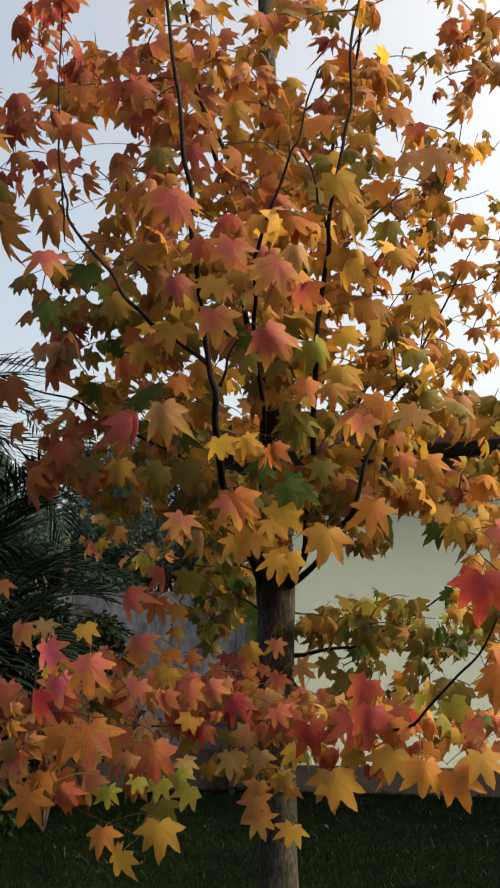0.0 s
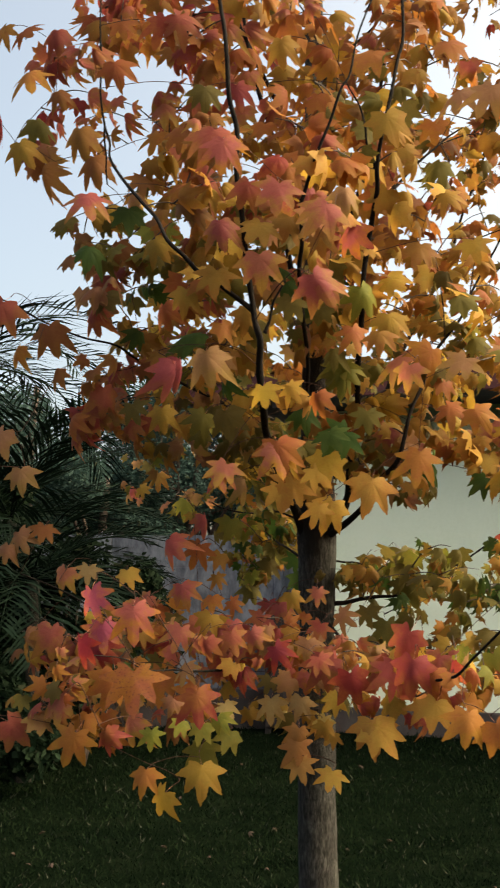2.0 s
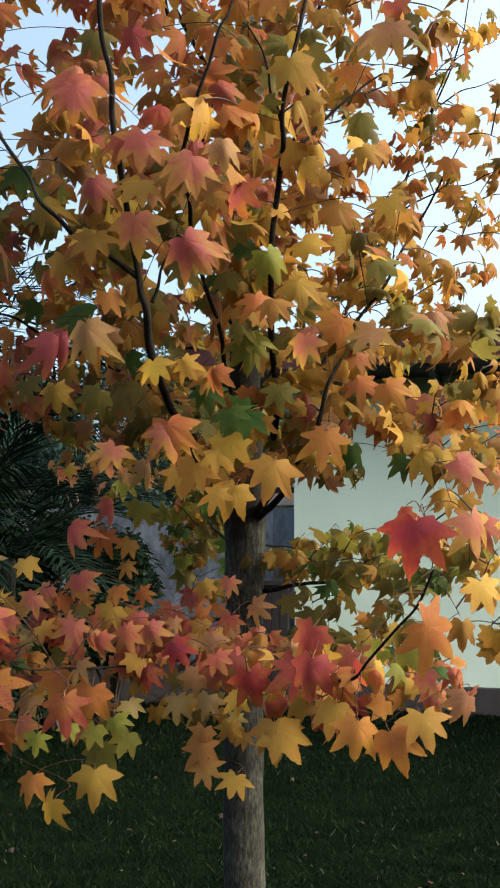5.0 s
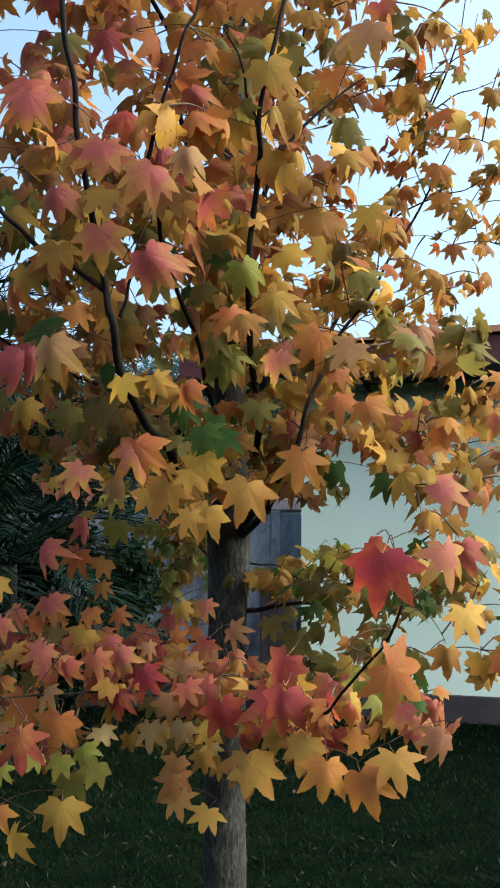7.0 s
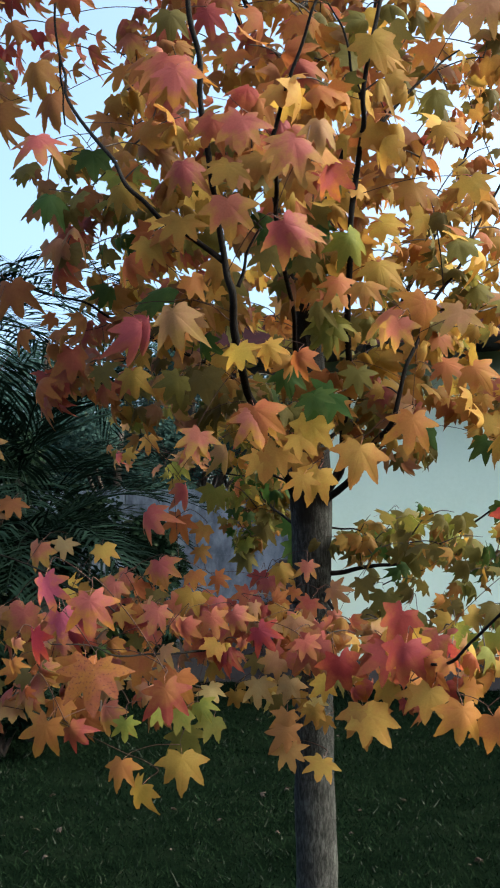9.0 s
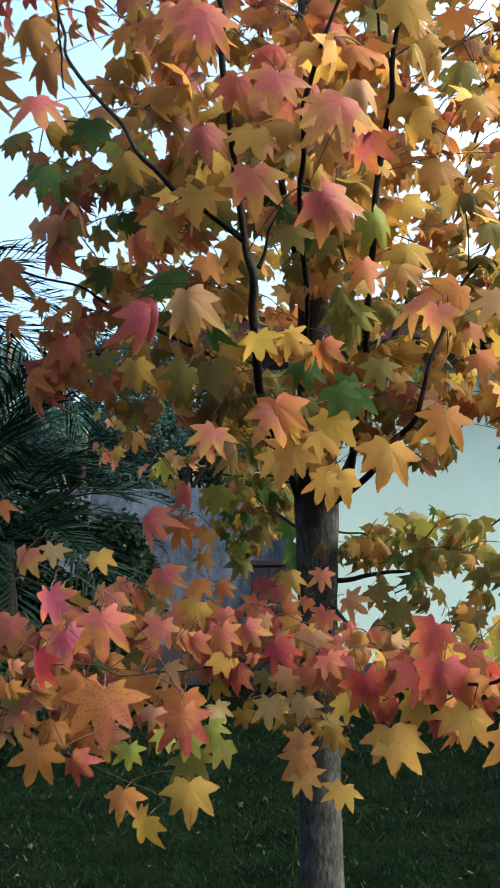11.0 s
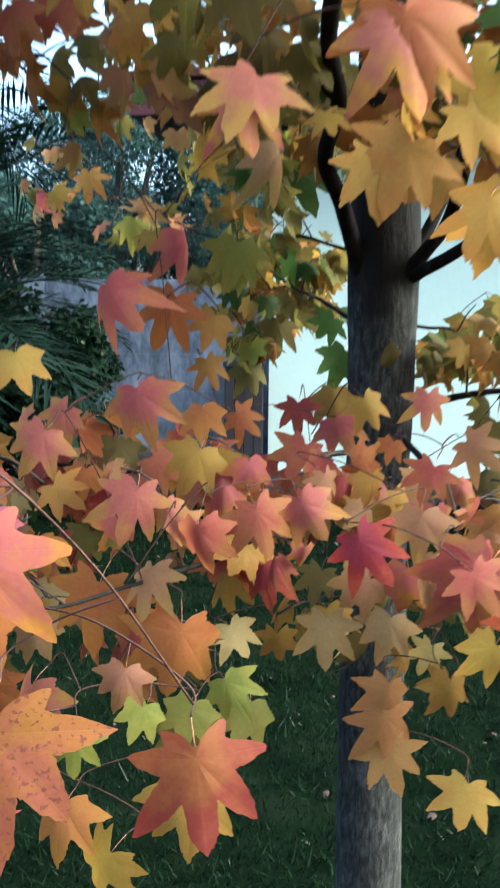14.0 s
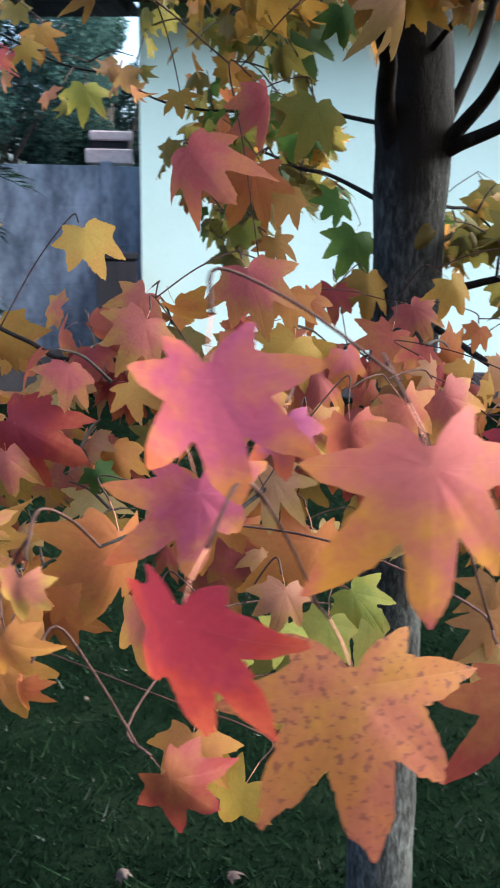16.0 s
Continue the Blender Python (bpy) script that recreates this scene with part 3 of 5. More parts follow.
def finish_leaf_mesh(name, verts, faces, uv, reach, vein, mats, indices=None):
    me = bpy.data.meshes.new(name)
    me.from_pydata([tuple(v) for v in verts], [], faces)
    layer = me.uv_layers.new(name="leaf")
    loops = np.empty(len(me.loops), dtype=np.int32)
    me.loops.foreach_get("vertex_index", loops)
    layer.data.foreach_set("uv", np.array(uv, dtype=np.float32)[loops].ravel())
    for key, values in (("reach", reach), ("vein", vein)):
        me.attributes.new(key, "FLOAT", "POINT").data.foreach_set("value", np.array(values, dtype=np.float32))
    for m in mats:
        me.materials.append(m)
    me.polygons.foreach_set("use_smooth", [True] * len(me.polygons))
    if indices is not None:
        me.polygons.foreach_set("material_index", indices)
    return me


PIECE = {}


def piece_mesh(shape, colour):
    """One leaf blade, shared by all alike leaves."""
    if (shape, colour) not in PIECE:
        PIECE[shape, colour] = finish_leaf_mesh("leaf", *SHAPES[shape], (LEAF[colour],))
    return PIECE[shape, colour]


def stalk():
    path = [Vector((0, 0, -0.002)), Vector((0, -0.13, -0.05)), Vector((0.01, -0.27, -0.15)), Vector((0.02, -0.40, -0.30))]
    return tube(path, 0.0052, 0.0068, 4)


def leaf_pose(base, tip_way, face_way, size):
    y = Vector(tip_way).normalized()
    z = Vector(face_way)
    z = (z - y * z.dot(y)).normalized()
    x = y.cross(z)
    m = Matrix((x, y, z)).transposed().to_4x4()
    return Matrix.Translation(base) @ m @ Matrix.Diagonal((size, size, size, 1))


# ---- the maple: trunk, limbs, twigs, leaves ----
AXIS = Vector((0.085, 3.16, 0))
maple = thing("maple_tree", AXIS, "young maple tree in orange, red and yellow autumn leaf", "tree")
home = Matrix.Translation(-AXIS)
WOOD_RNG = random.Random(8)
NODES = []   # places on the wood from which twigs grow: (place, radius)


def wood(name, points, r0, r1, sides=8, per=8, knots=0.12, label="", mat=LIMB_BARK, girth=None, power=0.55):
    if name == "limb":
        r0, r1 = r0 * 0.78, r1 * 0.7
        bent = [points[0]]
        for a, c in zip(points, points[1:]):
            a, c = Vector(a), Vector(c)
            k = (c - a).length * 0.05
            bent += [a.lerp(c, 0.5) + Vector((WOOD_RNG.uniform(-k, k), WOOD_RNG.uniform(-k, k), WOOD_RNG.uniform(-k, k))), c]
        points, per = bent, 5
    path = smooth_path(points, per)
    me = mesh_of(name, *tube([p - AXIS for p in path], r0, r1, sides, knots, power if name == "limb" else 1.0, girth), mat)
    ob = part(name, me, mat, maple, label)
    for i, p in enumerate(path):
        NODES.append((p, r0 + (r1 - r0) * i / len(path)))
    return ob


trunk_path = [(0.085, 3.16, -0.15), (0.087, 3.16, 0.3), (0.083, 3.16, 0.8), (0.083, 3.16, 1.3), (0.085, 3.16, 1.7), (0.083, 3.16, 2.1), (0.09, 3.15, 2.6), (0.085, 3.16, 3.2), (0.08, 3.16, 3.9), (0.09, 3.15, 4.7), (0.08, 3.16, 5.6)]
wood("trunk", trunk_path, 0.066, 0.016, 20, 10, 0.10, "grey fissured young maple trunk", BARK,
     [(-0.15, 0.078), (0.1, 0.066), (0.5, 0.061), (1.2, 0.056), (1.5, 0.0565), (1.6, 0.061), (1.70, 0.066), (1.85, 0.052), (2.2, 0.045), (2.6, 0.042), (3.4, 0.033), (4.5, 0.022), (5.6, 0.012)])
del NODES[:40]

# two front limbs that leave the fork towards the path, with their side branches
wood("limb", [(0.075, 3.15, 1.61), (0.02, 3.10, 1.73), (-0.03, 2.95, 1.82), (-0.042, 2.65, 1.90), (-0.035, 2.36, 1.97), (-0.03, 2.26, 2.06), (-0.047, 2.25, 2.14), (-0.065, 2.15, 2.33), (-0.07, 2.08, 2.495), (-0.091, 2.05, 2.65), (-0.11, 2.05, 2.8), (-0.16, 2.1, 3.2), (-0.2, 2.15, 3.6)], 0.036, 0.005, 10, power=0.24)
wood("limb", [(-0.045, 2.255, 2.13), (-0.108, 2.23, 2.175), (-0.168, 2.18, 2.204), (-0.236, 2.15, 2.27), (-0.308, 2.2, 2.386), (-0.414, 2.3, 2.548), (-0.439, 2.33, 2.655), (-0.455, 2.34, 2.826), (-0.465, 2.35, 2.98), (-0.48, 2.4, 3.4)], 0.010, 0.003, 6)
wood("limb", [(-0.439, 2.33, 2.66), (-0.437, 2.35, 2.58), (-0.435, 2.36, 2.508)], 0.004, 0.003, 5)
wood("limb", [(-0.02, 2.27, 2.08), (0.0, 2.26, 2.15), (0.03, 2.25, 2.20)], 0.007, 0.003, 5)
wood("limb", [(0.10, 3.13, 1.64), (0.18, 3.07, 1.75), (0.21, 2.82, 1.95), (0.217, 2.52, 2.2), (0.239, 2.46, 2.404), (0.256, 2.40, 2.49), (0.26, 2.36, 2.578), (0.294, 2.36, 2.736), (0.327, 2.38, 2.9), (0.37, 2.45, 3.3), (0.4, 2.55, 3.7)], 0.021, 0.005, power=0.35)
wood("limb", [(0.253, 2.42, 2.463), (0.349, 2.46, 2.57), (0.417, 2.48, 2.639), (0.487, 2.5, 2.70)], 0.0075, 0.003, 6)
wood("limb", [(0.251, 2.38, 2.536), (0.229, 2.36, 2.595), (0.213, 2.34, 2.683), (0.181, 2.33, 2.74)], 0.0065, 0.0025, 6)
wood("limb", [(0.085, 3.08, 1.95), (0.07, 2.7, 2.12), (0.06, 2.3, 2.24), (0.071, 2.1, 2.319), (0.093, 2.06, 2.379), (0.118, 2.03, 2.435), (0.154, 2.0, 2.52), (0.181, 2.0, 2.577), (0.23, 2.0, 2.75)], 0.011, 0.003, 6)
# limbs to the right and behind
wood("limb", [(0.13, 3.12, 1.66), (0.23, 2.9, 1.73), (0.31, 2.66, 1.824), (0.349, 2.63, 1.962), (0.424, 2.68, 2.137), (0.545, 2.75, 2.343), (0.68, 2.82, 2.6)], 0.019, 0.004, 8, power=0.35)
wood("limb", [(0.13, 3.17, 1.68), (0.25, 3.22, 1.98), (0.384, 3.3, 2.309), (0.469, 3.34, 2.47), (0.567, 3.38, 2.684), (0.649, 3.42, 2.927), (0.701, 3.44, 3.066), (0.822, 3.5, 3.396)], 0.015, 0.004)
wood("limb", [(0.70, 3.44, 3.066), (0.799, 3.44, 3.133), (0.914, 3.44, 3.168)], 0.005, 0.002, 5)
wood("limb", [(0.692, 3.44, 3.06), (0.768, 3.4, 3.216), (0.902, 3.4, 3.28)], 0.005, 0.002, 5)
wood("limb", [(0.548, 3.38, 2.66), (0.672, 3.3, 2.707), (0.793, 3.25, 2.72), (0.879, 3.2, 2.741)], 0.0055, 0.002, 5)
wood("limb", [(0.37, 3.3, 2.22), (0.411, 3.2, 2.264), (0.482, 3.2, 2.316), (0.552, 3.2, 2.378)], 0.0055, 0.002, 5)
wood("limb", [(0.14, 3.2, 1.85), (0.35, 3.4, 2.0), (0.5, 3.5, 2.1), (0.709, 3.61, 2.258), (0.9, 3.7, 2.4)], 0.009, 0.003, 6)
wood("limb", [(0.12, 3.15, 1.44), (0.22, 3.14, 1.455), (0.34, 3.16, 1.468), (0.46, 3.16, 1.53), (0.61, 3.15, 1.62), (0.75, 3.1, 1.72)], 0.012, 0.003, 6)
wood("limb", [(0.12, 3.18, 1.58), (0.22, 3.24, 1.57), (0.33, 3.3, 1.5), (0.42, 3.34, 1.44)], 0.0055, 0.002, 6)
wood("limb", [(0.12, 3.10, 1.38), (0.26, 2.74, 1.28), (0.397, 2.3, 1.288), (0.481, 2.1, 1.405), (0.537, 1.95, 1.513)], 0.008, 0.0032, 6)
# limbs to the left
wood("limb", [(0.05, 3.12, 1.28), (-0.08, 2.88, 1.23), (-0.22, 2.6, 1.27), (-0.31, 2.38, 1.29), (-0.40, 2.20, 1.335)], 0.0085, 0.0016, 6)
wood("limb", [(0.05, 3.12, 1.36), (-0.15, 2.95, 1.36), (-0.33, 2.8, 1.366), (-0.456, 2.77, 1.378), (-0.52, 2.72, 1.42), (-0.72, 2.66, 1.52)], 0.008, 0.003, 6)
wood("limb", [(0.045, 3.18, 1.70), (-0.056, 3.4, 1.753), (-0.127, 3.6, 1.764), (-0.3, 3.75, 1.80), (-0.5, 3.85, 1.88), (-0.72, 3.95, 2.0)], 0.0062, 0.003, 6)
wood("limb", [(0.04, 3.18, 1.58), (-0.03, 3.3, 1.63), (-0.088, 3.5, 1.672), (-0.127, 3.7, 1.716), (-0.2, 3.8, 1.72)], 0.0068, 0.003, 6)
wood("limb", [(0.05, 3.12, 1.88), (-0.18, 2.88, 2.03), (-0.36, 2.7, 2.10), (-0.47, 2.65, 2.16), (-0.67, 2.6, 2.22), (-0.85, 2.55, 2.3)], 0.009, 0.003, 6)
# higher limbs
wood("limb", [(0.05, 3.12, 2.25), (0.0, 2.98, 2.55), (-0.048, 2.86, 2.9), (-0.13, 2.8, 3.25), (-0.2, 2.75, 3.7)], 0.018, 0.006, 6)
wood("limb", [(0.12, 3.14, 2.5), (0.28, 3.1, 2.95), (0.4, 3.08, 3.5), (0.48, 3.0, 4.0)], 0.016, 0.005, 6)
wood("limb", [(0.085, 3.12, 3.0), (0.12, 3.05, 3.17), (0.171, 3.0, 3.223), (0.289, 2.95, 3.305), (0.42, 2.9, 3.5)], 0.011, 0.004, 6)
wood("limb", [(0.09, 3.12, 1.80), (0.11, 2.85, 1.90), (0.13, 2.6, 1.86)], 0.008, 0.003, 6)
wood("limb", [(0.06, 3.1, 2.9), (-0.2, 2.7, 3.3), (-0.5, 2.5, 3.7)], 0.014, 0.004, 6)

LEAF_RNG = random.Random(21)
PIECES = []    # (matrix, shape, colour): leaves that stay objects of their own
MASS = []      # the same, joined
TWIGS = []


def grow_twig(end, r=0.0026, arch=0.05, own=False, lead=None):
    """A thin twig from the nearest fitting place on the wood to end. Returns its path."""
    end = Vector(end)
    best = min(NODES, key=lambda q: (q[0] - end).length + 0.7 * max(0.0, q[0].z - end.z + 0.02))
    start = best[0]
    span = (end - start).length
    rise = Vector((0, 0, arch * span * 2))
    # a leaf's own twig swings round to meet the stalk in line
    knee = [end + lead * min(0.035, 0.3 * span)] if lead else []
    path = smooth_path([start, start.lerp((knee or [end])[0], 0.52) + rise] + knee + [end], 5)
    TWIGS.append((path, min(r, max(0.0013, best[1] * 0.8)), own))
    return path


def outward(p):
    o = Vector((p.x - AXIS.x, p.y - AXIS.y, 0))
    return o.normalized() if o.length > 0.05 else Vector((0, -1, 0))


def pick(rng, palette):
    return rng.choices([c for c, _ in palette], [w for _, w in palette])[0]


TAKEN = {}     # leaf middles by cell, to keep leaves from crowding


def crowded(p, gap):
    cell = [int(math.floor(c / 0.08)) for c in p]
    for i, j, k in itertools.product((-1, 0, 1), repeat=3):
        for q in TAKEN.get((cell[0] + i, cell[1] + j, cell[2] + k), ()):
            if (q - p).length < gap:
                return True
    return False


def take(p):
    TAKEN.setdefault(tuple(int(math.floor(c / 0.08)) for c in p), []).append(p)


def outside(p):
    """Beyond the crown's open left side, or in the gap between its two left limbs."""
    edge = float(np.interp(p.z, (1.6, 1.92, 2.09, 2.32, 2.54, 2.75, 3.2), (-0.9, -0.60, -0.54, -0.55, -0.66, -0.74, -0.9))) * (0.5 + 0.5 * p.y / 2.6)
    return p.x < edge or (p.z > 2.5 and p.z < 2.95 and abs(p.x + 0.39) < 0.065)


def spray(x, y, z, rx, ry, rz, twigs, palette, size=0.078, each=6, own=False, flat=0.4, gap=0.036):
    """Twigs with pairs of hanging leaves that end within an ellipsoid, spaced apart."""
    rng = LEAF_RNG
    for _ in range(twigs):
        for attempt in range(8):
            d = Vector((rng.gauss(0, 1), rng.gauss(0, 1), rng.gauss(0, 1))).normalized() * rng.random() ** 0.36
            end = Vector((x + d.x * rx, y + d.y * ry, z + d.z * rz))
            if not crowded(end, 0.06) and not outside(end):
                break
        if outside(end):
            continue
        path = grow_twig(end)
        NODES.extend((p, 0.003) for p in path[4:-1:3])
        o = outward(end)
        colour = pick(rng, palette)
        for k in range(each):
            s = 1 - 0.9 * (k // 2) / max(1, each // 2) * rng.uniform(0.4, 1.0) * min(1.0, 0.3 / max(0.05, (path[-1] - path[0]).length))
            p = path[int(s * (len(path) - 1))]
            size_k = size * 0.74 * rng.uniform(0.62, 1.2)
            side = Vector((-o.y, o.x, 0)) * (1 if k % 2 else -1)
            away = (side * rng.uniform(0.2, 1.0) + o * rng.uniform(0.0, 0.8) + Vector((0, 0, rng.uniform(-0.5, 0.4)))).normalized()
            tip = (away * 0.4 + Vector((rng.gauss(0, 0.42), rng.gauss(0, 0.35), rng.uniform(-1.2, -0.3)))).normalized()
            face = o * 0.75 + Vector((0, -0.15, flat)) + side * rng.uniform(-0.4, 0.7) + Vector((rng.gauss(0, 0.55), rng.gauss(0, 0.5), rng.gauss(0, 0.45)))
            base = p + tip * 0.42 * size_k + away * 0.025
            middle = base + tip * 0.33 * size_k
            if crowded(middle, gap):
                continue
            take(middle)
            if rng.random() < 0.45:
                colour = pick(rng, palette)
            (PIECES if own else MASS).append((leaf_pose(base, tip, face, size_k), rng.choice((0, 1, 2, 2, 3, 4, 4, 5, 5, 6, 7)), colour))


def hero(x, y, z, size, colour, shape=0, az=0.0, tilt=25.0, lean=0.0):
    """One leaf by its middle: az turns its face to the right, tilt lifts it to the sky, lean swings its tip to the right."""
    a, t, s = radians(az), radians(tilt), radians(lean)
    face = Vector((math.sin(a) * math.cos(t), -math.cos(a) * math.cos(t), math.sin(t)))
    right = Vector((math.cos(a), math.sin(a), 0))
    down = right.cross(face)
    down = -down if down.z > 0 else down
    tip = (down * math.cos(s) + right * math.sin(s)).normalized()
    length = size * 0.74
    m = leaf_pose(Vector((x, y, z)) - tip * length * 0.33, tip, face, length)
    foot = m @ Vector((0.02, -0.40, -0.30))
    path = grow_twig(foot, 0.001, 0.03, True, (m.to_3x3() @ Vector((0.01, -0.13, -0.15))).normalized())
    NODES.extend((p, 0.003) for p in path[4:-1:3])
    take(Vector((x, y, z)))
    PIECES.append((m, shape + 8, colour))

# shelf
hero(-0.415, 2.655, 1.512, 0.068, "yellow", 7, 0, 26, 19)
hero(-0.370, 2.550, 1.426, 0.070, "coral", 1, 5, 22, -28)
hero(-0.251, 2.570, 1.470, 0.083, "coral", 1, -13, 22, 22)
hero(-0.194, 2.700, 1.446, 0.064, "orange", 7, -16, 37, 8)
hero(-0.139, 2.800, 1.436, 0.059, "orange", 4, 11, 13, 47)
hero(-0.063, 3.050, 1.424, 0.070, "red", 3, -14, 12, 0)
hero(-0.005, 2.800, 1.424, 0.069, "coral", 1, -3, 34, 31)
hero(0.029, 2.760, 1.457, 0.060, "gold", 2, 6, 14, 28)
hero(0.095, 2.700, 1.464, 0.060, "coral", 4, 8, 8, -4)
hero(0.057, 2.760, 1.404, 0.040, "orange", 7, 0, 22, -20)
hero(0.095, 2.680, 1.373, 0.066, "red", 3, -8, 14, -21)
hero(0.169, 2.720, 1.406, 0.074, "peach", 4, -20, 13, 54)
hero(-0.069, 2.740, 1.391, 0.076, "red", 0, -4, 14, -27)
hero(-0.310, 2.760, 1.391, 0.071, "olive", 1, 16, 32, 0)
hero(-0.201, 2.660, 1.391, 0.078, "gold", 1, 5, 19, -23)
hero(-0.361, 2.660, 1.354, 0.066, "yellow", 3, 0, 34, 51)
hero(-0.258, 2.530, 1.359, 0.083, "coral", 4, 15, 13, -19)
hero(-0.135, 2.820, 1.339, 0.057, "peach", 3, 19, 11, 18)
hero(-0.175, 2.460, 1.335, 0.071, "red", 5, -17, 0, 6)
hero(-0.111, 2.490, 1.350, 0.075, "red", 4, 8, 8, 16)
hero(-0.059, 2.510, 1.359, 0.069, "coral", 2, -9, 9, 32)
hero(0.006, 2.490, 1.321, 0.079, "crimson", 4, -9, 15, 37)
hero(0.069, 2.560, 1.333, 0.071, "peach", 1, -11, 20, -2)
hero(0.138, 2.700, 1.266, 0.055, "gold", 1, 6, 20, 12)
hero(0.111, 2.420, 1.305, 0.064, "red", 3, 5, 22, 28)
hero(-0.474, 2.820, 1.310, 0.043, "cream", 0, 16, 15, -35)
hero(-0.463, 2.880, 1.296, 0.060, "green", 0, -12, 10, 5)
hero(-0.349, 2.720, 1.276, 0.063, "olive", 3, -6, 9, -22)
hero(-0.241, 2.520, 1.275, 0.075, "peach", 4, -39, 37, 8)
hero(-0.040, 2.720, 1.228, 0.063, "olive", 3, 4, 29, -20)
hero(-0.142, 2.680, 1.163, 0.068, "cream", 0, 23, 33, 22)
hero(-0.090, 2.720, 1.142, 0.056, "gold", 2, -1, 0, 6)
hero(-0.032, 2.670, 1.169, 0.083, "cream", 4, -15, 14, 0)
hero(0.046, 2.660, 1.179, 0.072, "cream", 1, -2, 21, -12)
hero(0.106, 2.720, 1.130, 0.056, "cream", 4, -14, 8, -22)
hero(0.120, 2.780, 1.172, 0.062, "olive", 4, -5, 11, -42)
hero(0.131, 2.500, 1.208, 0.062, "yellow", 1, -4, 17, -45)
hero(0.117, 2.580, 1.131, 0.059, "gold", 2, 15, 11, 8)
hero(-0.141, 2.520, 1.155, 0.062, "lime", 1, -17, 37, 46)
hero(-0.190, 2.480, 1.136, 0.065, "lime", 7, -7, 33, -12)
hero(0.043, 2.620, 1.108, 0.068, "apricot", 2, 10, 11, -12)
hero(0.052, 2.620, 1.026, 0.077, "apricot", 3, -11, 24, 16)
hero(0.126, 2.540, 1.018, 0.075, "yellow", 0, 2, 32, -17)
hero(-0.146, 2.118, 1.239, 0.091, "russet", 4, 4, 18, 6)
hero(-0.301, 2.420, 1.125, 0.061, "lime", 4, 3, 9, -3)
hero(-0.371, 2.660, 1.449, 0.059, "coral", 2, -2, 17, -41)
hero(-0.349, 2.720, 1.361, 0.053, "orange", 7, 15, 7, -9)
hero(-0.225, 2.620, 1.340, 0.045, "coral", 2, 2, 21, 20)
hero(-0.031, 2.660, 1.368, 0.053, "peach", 4, 38, 14, 9)
# upper left of the fork
hero(-0.215, 2.720, 1.662, 0.073, "rose", 6, 40, 11, 9)
hero(-0.156, 2.780, 1.653, 0.080, "lime", 1, 10, 5, -12)
hero(-0.298, 2.660, 1.596, 0.097, "rose", 2, -34, 21, 45)
hero(-0.244, 2.720, 1.577, 0.092, "orange", 4, -13, 9, -26)
hero(-0.188, 2.780, 1.565, 0.064, "gold", 7, 14, 27, -26)
hero(-0.189, 2.800, 1.506, 0.055, "gold", 4, 8, 20, 20)
hero(-0.115, 3.250, 1.611, 0.048, "green", 7, 15, 21, 4)
hero(-0.005, 3.350, 1.573, 0.073, "green", 0, 4, 9, -44)
hero(-0.530, 3.400, 1.829, 0.059, "gold", 0, 11, 21, 59)
hero(-0.411, 3.000, 1.829, 0.054, "rust", 6, 50, 6, -9)
hero(-0.300, 3.000, 1.702, 0.051, "gold", 3, -13, 32, 7)
hero(-0.127, 2.335, 1.743, 0.073, "pink", 4, 3, 29, 10)
hero(-0.093, 2.620, 1.751, 0.076, "peach", 6, 50, 19, 3)
hero(-0.134, 2.720, 1.754, 0.050, "green", 5, 11, 1, 13)
hero(-0.040, 2.620, 1.800, 0.049, "yellow", 0, -6, 29, 16)
# yellow bunch and pink above it
hero(0.011, 2.320, 1.789, 0.104, "pink", 4, 12, 16, 12)
hero(0.005, 2.500, 1.713, 0.087, "yellow", 3, 16, 8, -1)
hero(0.107, 2.470, 1.763, 0.084, "yellow", 3, 9, 17, 39)
hero(0.095, 2.420, 1.664, 0.075, "yellow", 4, -10, 12, -21)
hero(0.063, 2.580, 1.732, 0.091, "gold", 0, 0, 14, -42)
hero(0.036, 2.500, 1.779, 0.049, "yellow", 5, -46, 6, 22)
hero(0.120, 2.470, 1.783, 0.105, "yellow", 7, -8, 9, -4)
hero(0.227, 2.390, 1.714, 0.110, "yellow", 1, 3, 16, -13)
hero(0.027, 2.500, 1.725, 0.107, "yellow", 3, 11, 9, -23)
hero(0.124, 2.470, 1.670, 0.104, "yellow", 5, -2, 9, -23)
hero(0.014, 2.320, 1.797, 0.110, "orange", 1, 0, 13, 14)
hero(-0.128, 2.340, 1.757, 0.089, "coral", 3, -2, 33, -23)
hero(0.343, 2.400, 1.780, 0.110, "orange", 4, 1, 15, -10)
hero(-0.026, 2.320, 1.938, 0.081, "yellow", 0, -21, 8, 8)
hero(0.043, 2.360, 1.955, 0.067, "yellow", 4, -11, 5, 32)
hero(0.103, 2.360, 1.929, 0.077, "orange", 5, -25, 7, 11)
hero(0.143, 2.520, 2.047, 0.110, "lime", 3, -30, 37, -14)
hero(0.148, 2.450, 1.851, 0.110, "green", 3, -1, 16, -48)
hero(0.232, 2.600, 1.927, 0.085, "olive", 3, 8, 11, 1)
hero(-0.222, 2.380, 2.103, 0.110, "green", 7, -18, 50, -60)
hero(-0.398, 2.600, 2.166, 0.076, "green", 5, 40, 15, -25)
hero(-0.142, 2.550, 1.918, 0.110, "olive", 7, -21, 16, 14)
